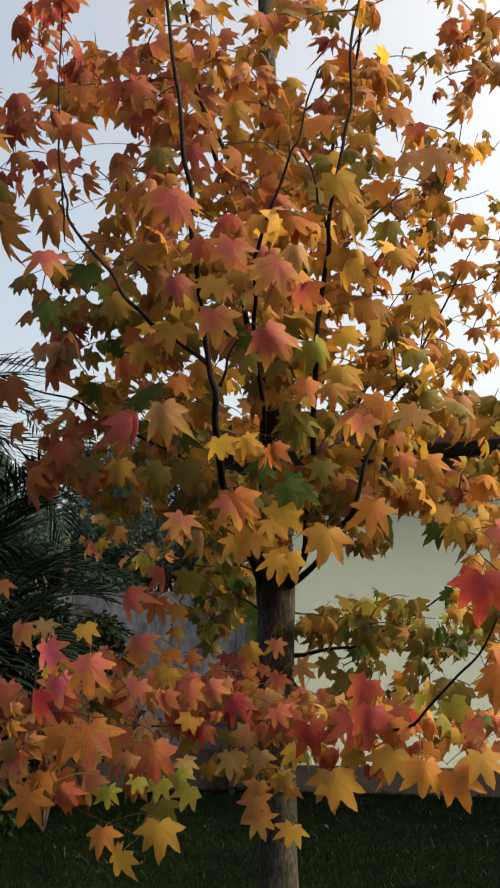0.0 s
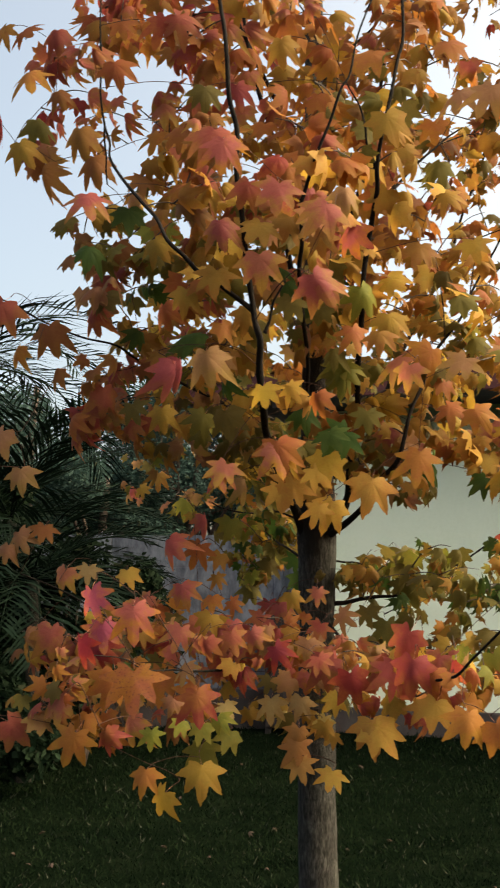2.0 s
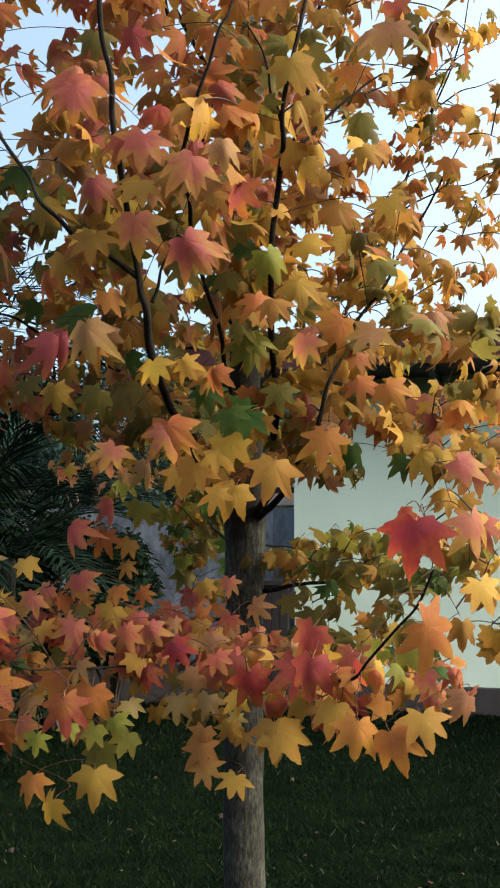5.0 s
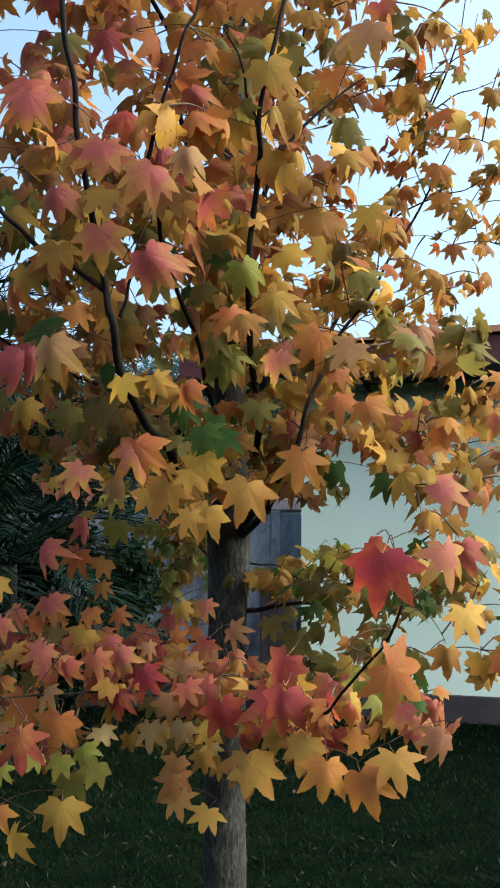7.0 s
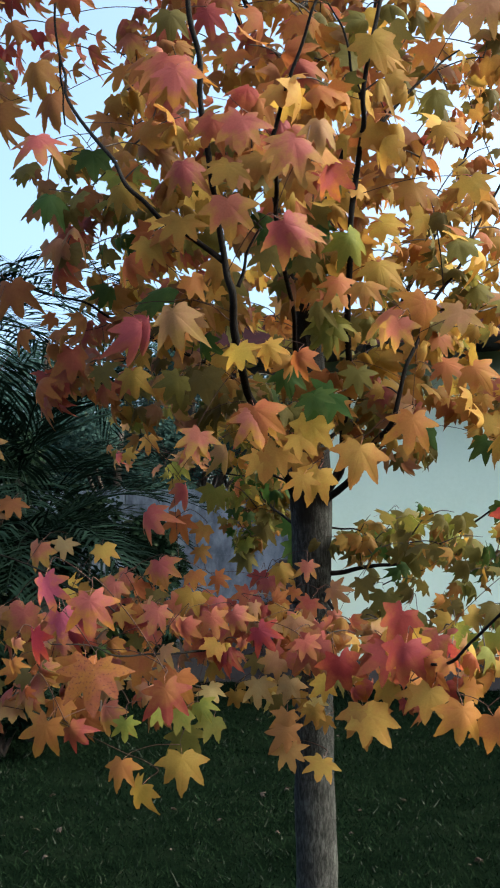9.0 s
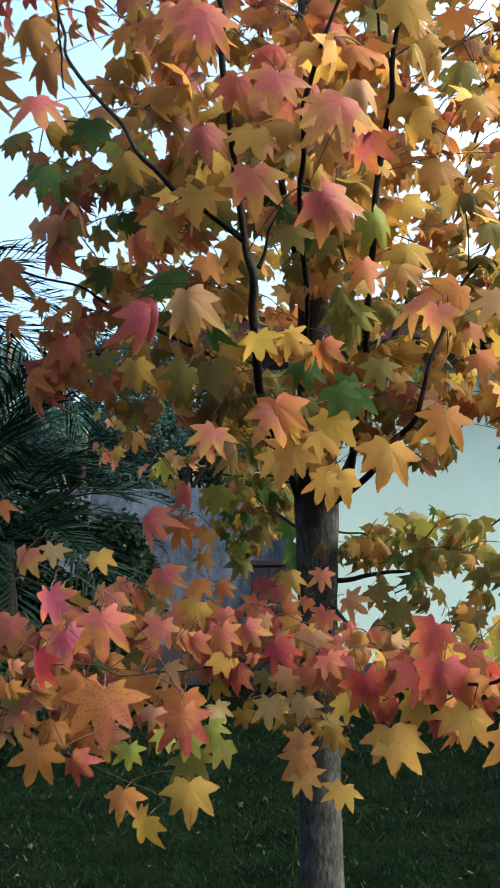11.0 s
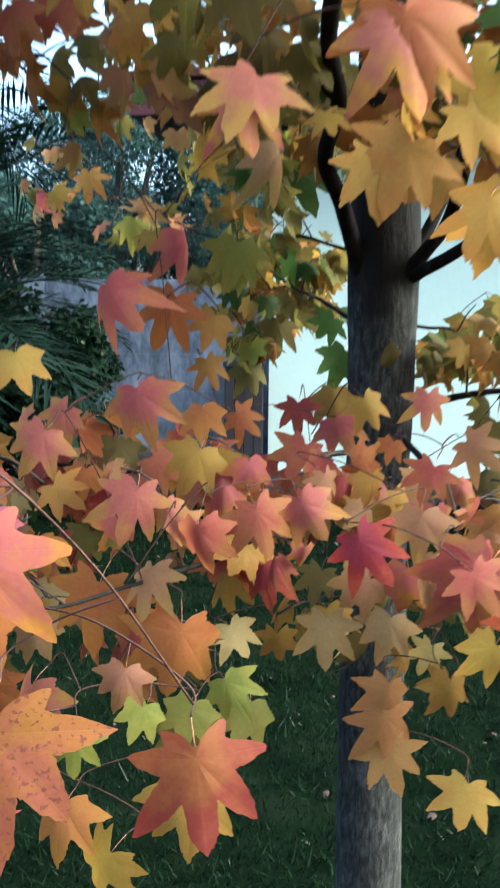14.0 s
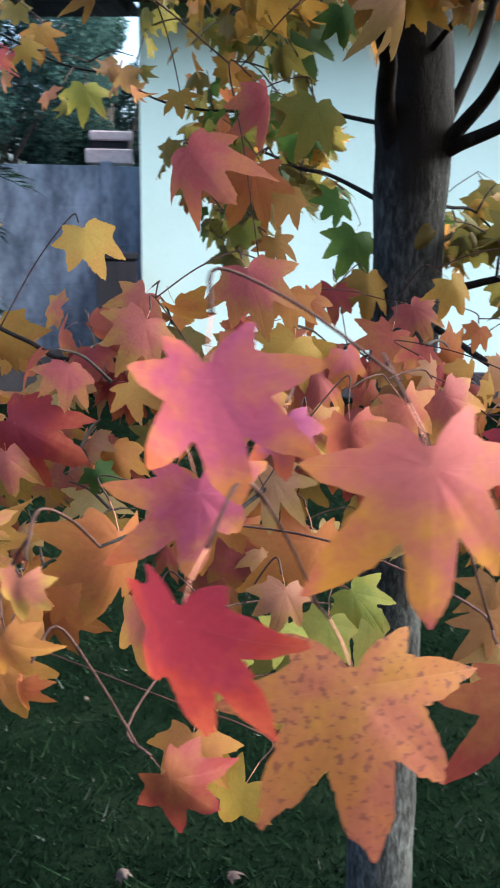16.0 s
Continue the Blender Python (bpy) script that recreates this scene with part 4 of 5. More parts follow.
# crown, from below the fork leaves upwards
hero(0.281, 2.430, 2.036, 0.110, "coral", 4, -45, 35, -50)
hero(0.370, 2.420, 2.046, 0.110, "orange", 2, 18, 0, -32)
hero(0.439, 2.360, 2.016, 0.100, "peach", 3, -12, 31, -39)
hero(0.442, 2.420, 1.918, 0.093, "orange", 4, 2, 37, 46)
hero(-0.114, 2.300, 2.094, 0.072, "orange", 7, 34, 11, 31)
hero(-0.150, 2.220, 1.994, 0.108, "peach", 2, -8, 11, 8)
hero(-0.238, 2.300, 1.984, 0.105, "rose", 6, 59, 6, -5)
hero(-0.126, 2.160, 2.174, 0.091, "gold", 3, 4, 16, -6)
hero(-0.203, 2.200, 2.144, 0.079, "gold", 1, -7, 7, -6)
hero(-0.269, 2.300, 2.139, 0.083, "orange", 2, -29, 6, 8)
hero(-0.478, 2.520, 2.288, 0.092, "crimson", 0, -7, 22, -44)
hero(-0.498, 2.520, 2.193, 0.086, "crimson", 2, -18, 9, 7)
hero(-0.459, 2.600, 2.091, 0.073, "rust", 2, 65, 16, -26)
hero(-0.361, 2.600, 2.086, 0.070, "rust", 2, 16, 14, 81)
hero(-0.485, 2.600, 1.993, 0.105, "red", 2, 29, 5, 2)
hero(-0.389, 2.550, 1.946, 0.080, "olive", 3, -15, 8, 20)
hero(-0.604, 2.900, 1.984, 0.091, "rust", 4, -6, 4, -22)
hero(-0.304, 2.500, 1.921, 0.083, "gold", 2, 3, 6, 5)
hero(-0.207, 2.500, 1.910, 0.083, "olive", 2, 14, 4, -34)
hero(0.229, 2.450, 2.217, 0.102, "lime", 2, 23, 2, 30)
hero(0.291, 2.450, 2.153, 0.096, "gold", 1, 3, 30, 12)
hero(0.427, 2.700, 2.276, 0.069, "orange", 1, 14, 15, -16)
hero(0.373, 2.600, 2.388, 0.110, "gold", 3, 14, 15, -19)
hero(0.188, 2.500, 2.326, 0.106, "gold", 5, -31, 6, 12)
hero(0.119, 1.980, 2.095, 0.100, "coral", 2, 3, 3, 37)
hero(-0.017, 2.100, 2.181, 0.101, "coral", 1, 2, 6, 6)
hero(-0.034, 2.120, 2.276, 0.098, "gold", 0, 2, 30, -28)
hero(-0.107, 2.100, 2.270, 0.090, "coral", 2, -4, 18, 9)
hero(0.029, 1.930, 2.273, 0.093, "coral", 3, 10, 7, -8)
hero(0.116, 1.870, 2.209, 0.097, "coral", 1, 6, 25, -32)
hero(0.170, 2.000, 2.296, 0.075, "peach", 5, 10, 16, 2)
hero(-0.055, 2.100, 2.361, 0.080, "red", 2, 4, 2, -24)
hero(0.292, 2.400, 2.421, 0.091, "gold", 5, -35, 11, -10)
hero(0.453, 2.500, 2.503, 0.089, "gold", 4, -7, 29, 34)
hero(0.423, 2.600, 2.629, 0.099, "olive", 5, -13, 17, -30)
hero(0.413, 2.500, 2.693, 0.090, "orange", 3, -13, 5, 1)
hero(0.440, 2.250, 2.649, 0.105, "peach", 4, -31, 36, 1)
hero(0.449, 2.400, 2.872, 0.098, "orange", 7, -3, 31, 5)
hero(0.286, 2.330, 2.626, 0.110, "gold", 7, 2, 5, 16)
hero(0.231, 2.350, 2.822, 0.107, "orange", 7, -9, 31, -29)
hero(0.120, 2.600, 2.963, 0.085, "red", 7, -21, 16, 29)
hero(0.005, 2.300, 2.881, 0.110, "orange", 2, -56, 19, -51)
hero(0.017, 2.250, 2.795, 0.088, "gold", 2, -11, 3, 0)
hero(-0.233, 2.350, 2.943, 0.110, "red", 4, 16, 10, 57)
hero(-0.212, 2.450, 2.875, 0.097, "rust", 5, -12, 20, -32)
hero(-0.182, 2.350, 2.736, 0.087, "olive", 1, 10, 11, 3)
hero(-0.109, 1.900, 2.383, 0.110, "red", 1, -2, 25, -16)
hero(-0.409, 2.500, 2.476, 0.103, "green", 7, 8, 24, 3)
hero(-0.430, 2.170, 2.378, 0.110, "coral", 4, 11, 37, 11)
hero(-0.481, 2.400, 2.578, 0.110, "rust", 5, -3, 19, 10)
hero(-0.641, 2.450, 2.569, 0.110, "rust", 6, -48, 6, 0)
hero(-0.689, 2.450, 2.652, 0.098, "gold", 2, 7, 10, 30)
hero(-0.661, 2.500, 2.742, 0.100, "olive", 5, 25, 17, 26)
hero(-0.519, 2.400, 2.655, 0.110, "rust", 5, -3, 11, 10)
hero(-0.344, 2.500, 2.695, 0.087, "orange", 4, -7, 17, -22)
hero(-0.474, 2.700, 2.844, 0.069, "crimson", 6, -45, 11, 12)
hero(-0.369, 2.700, 2.893, 0.078, "crimson", 1, -9, 30, -37)
hero(-0.544, 2.600, 3.106, 0.093, "gold", 2, 12, 18, -22)
hero(-0.307, 2.350, 2.932, 0.110, "crimson", 4, -3, 4, -21)
hero(-0.596, 2.450, 2.807, 0.075, "rust", 2, 2, 21, 25)
hero(-0.748, 2.420, 2.721, 0.094, "crimson", 6, 49, 13, 11)
hero(-0.404, 2.300, 2.787, 0.094, "orange", 1, 0, 15, 18)
hero(-0.417, 2.400, 2.970, 0.081, "orange", 3, 7, 14, 8)
hero(-0.640, 2.320, 2.789, 0.110, "orange", 4, -11, 34, 17)
hero(-0.610, 2.450, 2.980, 0.100, "red", 5, 3, 15, 7)
hero(-0.776, 2.450, 3.001, 0.089, "rust", 4, -22, 13, -30)
hero(-0.700, 2.450, 3.002, 0.095, "orange", 0, -26, 29, 49)
hero(-0.362, 2.450, 2.546, 0.085, "rust", 3, 17, 22, -2)
hero(-0.231, 2.300, 2.459, 0.084, "orange", 1, -10, 35, 14)
hero(0.034, 2.300, 2.522, 0.093, "orange", 7, -14, 23, -44)
hero(0.032, 2.350, 2.713, 0.097, "orange", 2, 65, 11, 0)
hero(0.131, 2.300, 2.569, 0.094, "red", 5, -3, 9, 35)
hero(-0.103, 2.400, 2.763, 0.094, "red", 4, 0, 6, 10)
hero(0.089, 2.300, 2.289, 0.082, "gold", 1, 13, 10, 14)
hero(0.033, 2.350, 2.164, 0.088, "olive", 0, -5, 9, -12)
hero(-0.303, 2.400, 2.352, 0.093, "gold", 2, -6, 19, 34)
hero(-0.445, 2.500, 2.378, 0.097, "rust", 2, -21, 14, -7)
hero(0.198, 2.400, 2.104, 0.089, "orange", 4, 17, 21, 12)
hero(-0.302, 2.500, 2.946, 0.094, "rust", 3, -11, 23, 0)
hero(0.362, 2.550, 2.873, 0.088, "gold", 4, -4, 16, -20)
hero(0.307, 2.200, 1.957, 0.074, "coral", 1, -24, 8, -10)
hero(0.246, 2.200, 2.044, 0.075, "gold", 1, -9, 37, 3)
hero(0.483, 2.100, 2.567, 0.099, "peach", 4, -9, 13, -28)
hero(0.099, 2.050, 2.274, 0.075, "coral", 7, 20, 15, -3)
hero(-0.077, 2.200, 2.311, 0.078, "gold", 0, -7, 15, -45)
hero(-0.076, 1.850, 2.334, 0.094, "pink", 4, 3, 13, -4)
hero(0.120, 2.050, 2.118, 0.081, "coral", 1, -9, 36, -8)
hero(-0.151, 2.200, 2.180, 0.078, "orange", 1, 4, 34, 41)
hero(-0.166, 2.300, 1.992, 0.077, "orange", 2, 11, 21, -34)
hero(0.495, 2.400, 2.323, 0.087, "gold", 3, -14, 16, 10)
hero(0.665, 2.700, 2.547, 0.075, "orange", 1, -3, 21, -14)
hero(0.722, 2.900, 2.410, 0.059, "rust", 1, -7, 21, 0)
hero(0.499, 2.400, 1.899, 0.085, "orange", 1, -1, 20, 38)
hero(0.426, 2.500, 1.995, 0.072, "orange", 7, 19, 22, 12)
hero(0.170, 2.500, 2.014, 0.092, "lime", 5, 29, 10, -2)
# right low
hero(0.499, 1.890, 1.560, 0.110, "crimson", 1, -15, 16, -6)
hero(0.481, 2.000, 1.602, 0.057, "crimson", 6, -45, 19, -7)
hero(0.533, 1.850, 1.409, 0.110, "orange", 4, 29, 0, 50)
hero(0.518, 2.600, 1.759, 0.074, "green", 1, -12, 29, -44)
hero(0.357, 2.300, 1.213, 0.086, "gold", 7, -11, 30, -13)
hero(0.407, 2.120, 1.207, 0.087, "orange", 2, 7, 18, -8)
hero(0.479, 2.140, 1.186, 0.095, "orange", 1, -11, 22, 26)
hero(0.533, 2.130, 1.222, 0.090, "gold", 3, 6, 31, 7)
hero(0.608, 2.200, 1.255, 0.071, "peach", 5, 18, 19, -40)
hero(0.254, 2.450, 1.137, 0.109, "yellow", 7, 6, 27, 30)
hero(0.123, 2.700, 1.094, 0.059, "gold", 0, -12, 28, -35)
hero(0.300, 2.400, 1.357, 0.103, "red", 5, -12, 8, -29)
hero(0.124, 2.500, 1.283, 0.110, "red", 2, 11, 15, 5)
hero(0.281, 2.420, 1.274, 0.108, "red", 4, 37, 12, -13)
hero(0.383, 2.500, 1.301, 0.085, "coral", 2, -17, 19, -28)
hero(0.616, 2.000, 1.579, 0.094, "coral", 4, 31, 13, 8)
hero(0.296, 3.000, 1.357, 0.110, "olive", 4, 7, 20, -1)
hero(0.377, 3.100, 1.475, 0.110, "olive", 5, -5, 6, 20)
hero(0.236, 2.900, 1.407, 0.078, "olive", 3, -26, 8, 13)
hero(0.648, 2.300, 1.721, 0.092, "coral", 7, 11, 29, 52)
hero(0.231, 2.450, 1.145, 0.104, "yellow", 1, -1, 32, 7)
hero(0.352, 2.400, 1.201, 0.082, "yellow", 0, 12, 25, 10)
hero(0.311, 2.320, 1.291, 0.110, "red", 5, -11, 12, -8)
hero(0.186, 2.420, 1.255, 0.099, "crimson", 2, 3, 6, 16)
hero(0.117, 2.500, 1.293, 0.093, "coral", 1, -7, 16, -42)
# hanging under the shelf
hero(-0.204, 2.600, 1.057, 0.102, "lime", 0, -17, 30, 9)
hero(-0.186, 2.500, 1.021, 0.103, "gold", 1, 10, 26, 2)
hero(-0.129, 2.550, 1.109, 0.075, "lime", 7, 24, 32, -31)
hero(-0.325, 2.460, 1.024, 0.078, "orange", 1, -15, 35, 0)
hero(-0.283, 2.460, 0.973, 0.082, "gold", 2, -27, 8, -28)
hero(0.045, 2.620, 1.068, 0.087, "apricot", 4, 15, 10, 10)
# left low
hero(-0.687, 2.600, 1.113, 0.110, "red", 5, 33, 18, 45)
hero(-0.568, 2.550, 1.180, 0.110, "coral", 3, -26, 21, 5)
hero(-0.521, 2.500, 1.091, 0.110, "orange", 4, -3, 6, -22)
hero(-0.715, 2.700, 1.348, 0.071, "peach", 6, -35, 15, -9)
hero(-0.631, 2.750, 1.508, 0.090, "coral", 5, -10, 10, -17)
hero(-0.568, 2.800, 1.522, 0.069, "cream", 3, 6, 6, -6)
hero(-0.634, 2.700, 1.334, 0.109, "coral", 2, 31, 4, 10)
hero(-0.605, 2.720, 1.260, 0.096, "gold", 1, -2, 35, 36)
hero(-0.474, 2.600, 1.321, 0.110, "crimson", 5, -14, 21, 62)
hero(-0.645, 2.650, 1.210, 0.071, "orange", 2, 33, 0, -33)
hero(-0.372, 2.500, 1.136, 0.092, "coral", 2, -36, 12, -5)
hero(-0.203, 2.500, 1.202, 0.110, "orange", 2, 14, 9, -11)
hero(-0.305, 2.550, 1.235, 0.110, "orange", 3, -18, 9, -7)
hero(-0.395, 2.400, 1.242, 0.110, "orange", 5, 28, 6, -15)
# far left twig
hero(-0.685, 2.300, 2.148, 0.110, "red", 1, 0, 5, -21)
hero(-0.623, 2.550, 2.157, 0.110, "rust", 2, 7, 7, 15)
hero(-0.707, 2.500, 2.098, 0.074, "orange", 2, -31, 11, -31)
hero(-0.615, 2.550, 2.046, 0.072, "rust", 5, -30, 18, -12)
hero(-0.583, 2.700, 2.130, 0.052, "orange", 7, 13, 20, -61)
hero(-0.750, 2.500, 1.864, 0.110, "peach", 7, -15, 28, -23)
hero(-0.693, 2.550, 1.772, 0.086, "peach", 1, -2, 23, 11)
hero(-0.780, 2.500, 1.706, 0.110, "orange", 6, 59, 5, 11)
hero(-0.644, 2.600, 1.627, 0.074, "rust", 0, 10, 26, -10)
hero(-0.702, 2.600, 1.608, 0.085, "peach", 4, -20, 15, 32)
hero(-0.743, 2.600, 1.575, 0.064, "peach", 2, -1, 16, -13)
# nearest the path
hero(-0.259, 1.985, 1.414, 0.093, "pink", 4, 0, 14, 2)
hero(-0.269, 2.045, 1.279, 0.117, "spotted", 3, 6, 24, 0)
hero(-0.347, 2.010, 1.450, 0.081, "purple", 4, -24, -6, 6)
hero(-0.361, 1.990, 1.352, 0.087, "ruby", 0, -50, -2, 4)
hero(-0.346, 2.100, 1.378, 0.083, "purple", 4, 15, -10, 5)
hero(-0.297, 2.130, 1.416, 0.044, "purple", 2, -18, 19, 0)
hero(-0.346, 2.200, 1.158, 0.061, "russet", 2, -6, 15, 49)
hero(-0.247, 2.400, 1.206, 0.053, "peach", 1, 9, 22, -13)
hero(-0.237, 2.450, 1.151, 0.052, "lime", 7, 15, 34, -31)
hero(-0.440, 2.100, 1.342, 0.035, "coral", 5, -11, 1, -8)
hero(-0.447, 2.120, 1.301, 0.037, "orange", 2, -16, 2, 24)
hero(-0.455, 2.200, 1.236, 0.033, "orange", 6, -37, 0, -14)
hero(-0.427, 2.780, 1.183, 0.078, "cream", 3, -3, 37, -20)
hero(-0.469, 2.850, 1.319, 0.064, "cream", 1, 22, 16, 3)
hero(-0.476, 2.700, 1.286, 0.054, "coral", 7, -5, 34, 18)
hero(-0.503, 2.600, 1.285, 0.060, "coral", 2, 0, 17, 8)
hero(-0.408, 2.600, 1.271, 0.044, "green", 5, -2, 12, 31)
hero(-0.199, 2.500, 1.338, 0.056, "coral", 5, -21, 1, 26)
# before the left limb
hero(-0.232, 2.350, 2.011, 0.090, "rose", 6, 47, 10, 1)
hero(-0.145, 2.300, 2.015, 0.086, "peach", 5, -25, 18, -32)
hero(-0.257, 2.450, 2.097, 0.077, "green", 7, 9, 50, -60)
hero(-0.235, 2.600, 2.048, 0.055, "olive", 1, 4, 14, 18)
hero(-0.151, 2.600, 2.021, 0.075, "green", 2, -37, 0, 2)
hero(-0.202, 2.700, 1.970, 0.058, "olive", 4, -17, 15, -11)
hero(-0.098, 2.600, 1.923, 0.059, "gold", 1, -9, 28, -29)
hero(-0.236, 2.700, 1.899, 0.066, "olive", 2, -3, 2, -32)
hero(-0.334, 2.700, 2.013, 0.062, "gold", 2, 18, 3, 1)
hero(-0.308, 2.800, 2.019, 0.053, "olive", 1, -18, 29, -9)
hero(0.040, 2.400, 1.966, 0.050, "yellow", 2, 44, 11, -11)
hero(0.079, 2.400, 1.932, 0.065, "gold", 2, 45, 7, -11)
hero(0.068, 2.500, 1.917, 0.081, "green", 1, -1, 23, 12)
hero(0.140, 2.400, 1.846, 0.088, "green", 3, -14, 31, 28)
hero(-0.069, 2.300, 2.125, 0.081, "gold", 1, -3, 14, -10)
hero(0.178, 2.500, 2.041, 0.093, "lime", 2, -2, 19, 46)
hero(0.038, 2.600, 2.163, 0.055, "olive", 0, -14, 5, 2)
hero(-0.287, 2.500, 2.174, 0.055, "gold", 0, -11, 18, 6)
# beside the pale wall
hero(0.707, 2.550, 1.451, 0.103, "yellow", 3, 26, 16, 13)
hero(0.671, 2.700, 1.354, 0.086, "gold", 5, 7, 13, -1)
hero(0.670, 2.500, 1.724, 0.103, "coral", 4, -10, 12, -31)
hero(0.696, 2.500, 1.596, 0.096, "red", 5, -14, 17, 21)
hero(0.593, 2.750, 1.338, 0.071, "olive", 7, -14, 27, -33)
# behind the trunk
hero(0.383, 3.497, 1.592, 0.12, "olive", 1, 10, 20, 10)
hero(0.286, 3.60, 1.533, 0.11, "olive", 0, -10, 25, 0)
hero(0.50, 3.40, 1.50, 0.11, "gold", 1, 10, 20, 10)
hero(-0.459, 3.85, 1.811, 0.10, "lime", 1, -10, 25, 0)
hero(-0.54, 3.70, 1.90, 0.09, "gold", 4, -10, 20, 0)
hero(-0.05, 3.45, 1.86, 0.15, "green", 3, 0, 30, 15)
hero(0.0, 3.08, 1.44, 0.09, "gold", 5, 0, 25, 0)
hero(0.02, 3.30, 1.50, 0.10, "green", 1, -10, 20, -20)
hero(-0.10, 3.55, 1.56, 0.10, "olive", 4, 0, 20, 0)
hero(-0.15, 3.50, 1.47, 0.09, "olive", 2, 20, 10, 20)


WARM = [("rust", 4), ("orange", 5), ("red", 6), ("coral", 2), ("peach", 2), ("crimson", 1), ("pink", 1)]
AMBER = [("gold", 7), ("orange", 4), ("rust", 2), ("yellow", 2), ("olive", 3), ("peach", 2), ("coral", 1)]
HONEY = [("gold", 7), ("yellow", 3), ("olive", 4), ("orange", 3), ("peach", 2), ("coral", 1)]
FLAME = [("coral", 6), ("red", 2), ("orange", 4), ("crimson", 1), ("pink", 2), ("peach", 3), ("gold", 2), ("yellow", 1)]
SUNNY = [("gold", 3), ("yellow", 3), ("olive", 3), ("orange", 3), ("green", 2), ("peach", 3), ("pink", 1)]
EMBER = [("orange", 6), ("rust", 4), ("gold", 3), ("coral", 2), ("red", 2), ("peach", 1)]
OCHRE = [("olive", 7), ("gold", 3), ("lime", 1), ("green", 2)]
# the crown behind the foremost leaves, from its top down
spray(0.09, 3.15, 5.1, 0.3, 0.3, 0.5, 34, EMBER, 0.07)
spray(0.08, 3.2, 4.4, 0.5, 0.5, 0.45, 46, EMBER, 0.075)
spray(0.0, 2.9, 3.8, 0.75, 0.6, 0.5, 44, EMBER)
spray(0.8, 3.0, 3.5, 0.35, 0.4, 0.4, 16, AMBER, 0.075)
spray(-0.44, 2.6, 3.05, 0.34, 0.35, 0.55, 46, WARM)
spray(-0.08, 2.6, 2.9, 0.3, 0.35, 0.6, 52, EMBER + AMBER + [("coral", 2)])
spray(0.25, 2.7, 2.9, 0.3, 0.35, 0.55, 52, EMBER + AMBER)
spray(0.60, 3.0, 2.95, 0.3, 0.35, 0.6, 26, AMBER, 0.07)
spray(0.92, 2.9, 2.75, 0.25, 0.3, 0.45, 8, HONEY, 0.065)
spray(0.15, 3.5, 3.0, 0.6, 0.35, 0.6, 34, EMBER + AMBER)
spray(0.05, 2.85, 2.55, 0.7, 0.4, 0.6, 40, AMBER, 0.076, each=4)
spray(-0.36, 2.66, 2.42, 0.28, 0.26, 0.28, 31, HONEY + OCHRE + [("peach", 3), ("yellow", 3), ("lime", 2), ("red", 1)])
spray(0.02, 2.58, 2.35, 0.3, 0.25, 0.3, 36, HONEY + OCHRE + [("orange", 4), ("peach", 3)])
spray(0.35, 2.7, 2.3, 0.25, 0.25, 0.3, 32, HONEY)
spray(0.58, 2.85, 2.05, 0.28, 0.3, 0.2, 24, HONEY)
spray(0.15, 2.85, 1.95, 0.38, 0.22, 0.16, 28, SUNNY + HONEY)
spray(-0.28, 2.85, 2.02, 0.25, 0.2, 0.14, 17, [("gold", 4), ("yellow", 4), ("lime", 3), ("peach", 3), ("olive", 2)], 0.068)
spray(0.1, 3.5, 2.15, 0.6, 0.3, 0.3, 24, OCHRE, 0.076)
spray(-0.50, 2.75, 2.05, 0.2, 0.2, 0.13, 13, WARM, 0.074)
spray(-0.34, 3.0, 2.28, 0.24, 0.15, 0.18, 16, HONEY + [("peach", 4), ("coral", 3), ("red", 2)], 0.074)
spray(0.12, 2.98, 2.42, 0.2, 0.14, 0.2, 14, HONEY, 0.074)
spray(0.48, 2.75, 1.86, 0.3, 0.22, 0.12, 14, HONEY, 0.076)
spray(0.72, 2.7, 1.74, 0.14, 0.2, 0.14, 6, HONEY, 0.07)
spray(-0.09, 2.3, 2.5, 0.2, 0.12, 0.25, 11, EMBER, 0.076, each=4)
spray(0.10, 2.15, 2.35, 0.12, 0.1, 0.2, 7, FLAME, 0.08, each=4)
spray(0.28, 2.42, 2.6, 0.1, 0.1, 0.3, 7, HONEY, 0.076, each=4)
spray(0.74, 3.25, 2.62, 0.24, 0.15, 0.2, 15, HONEY, 0.06)
spray(0.78, 3.35, 3.05, 0.25, 0.15, 0.2, 11, HONEY + [("rust", 3)], 0.056)
spray(0.62, 3.2, 2.34, 0.2, 0.2, 0.13, 12, HONEY, 0.066)
spray(-0.15, 3.4, 1.87, 0.13, 0.22, 0.10, 13, [("olive", 6), ("gold", 3), ("lime", 2), ("green", 1)], 0.062, each=5)
spray(-0.06, 3.5, 1.98, 0.16, 0.2, 0.10, 12, [("olive", 6), ("gold", 4), ("green", 2), ("lime", 1)], 0.064, each=5)
spray(0.76, 3.05, 3.5, 0.16, 0.2, 0.2, 10, EMBER, 0.068)
spray(-0.25, 3.05, 2.07, 0.17, 0.2, 0.09, 12, HONEY + OCHRE, 0.066, each=5)
spray(-0.10, 3.15, 1.95, 0.12, 0.15, 0.08, 8, OCHRE + [("yellow", 2)], 0.066, each=5)
spray(0.72, 2.95, 1.55, 0.12, 0.25, 0.15, 11, OCHRE + [("gold", 4), ("yellow", 3)], 0.07)
spray(-0.06, 3.28, 2.34, 0.13, 0.16, 0.11, 10, AMBER, 0.07, each=5)
spray(0.38, 3.25, 2.5, 0.12, 0.15, 0.12, 7, HONEY, 0.07, each=5)
spray(0.80, 2.95, 1.95, 0.12, 0.25, 0.18, 10, HONEY, 0.07)
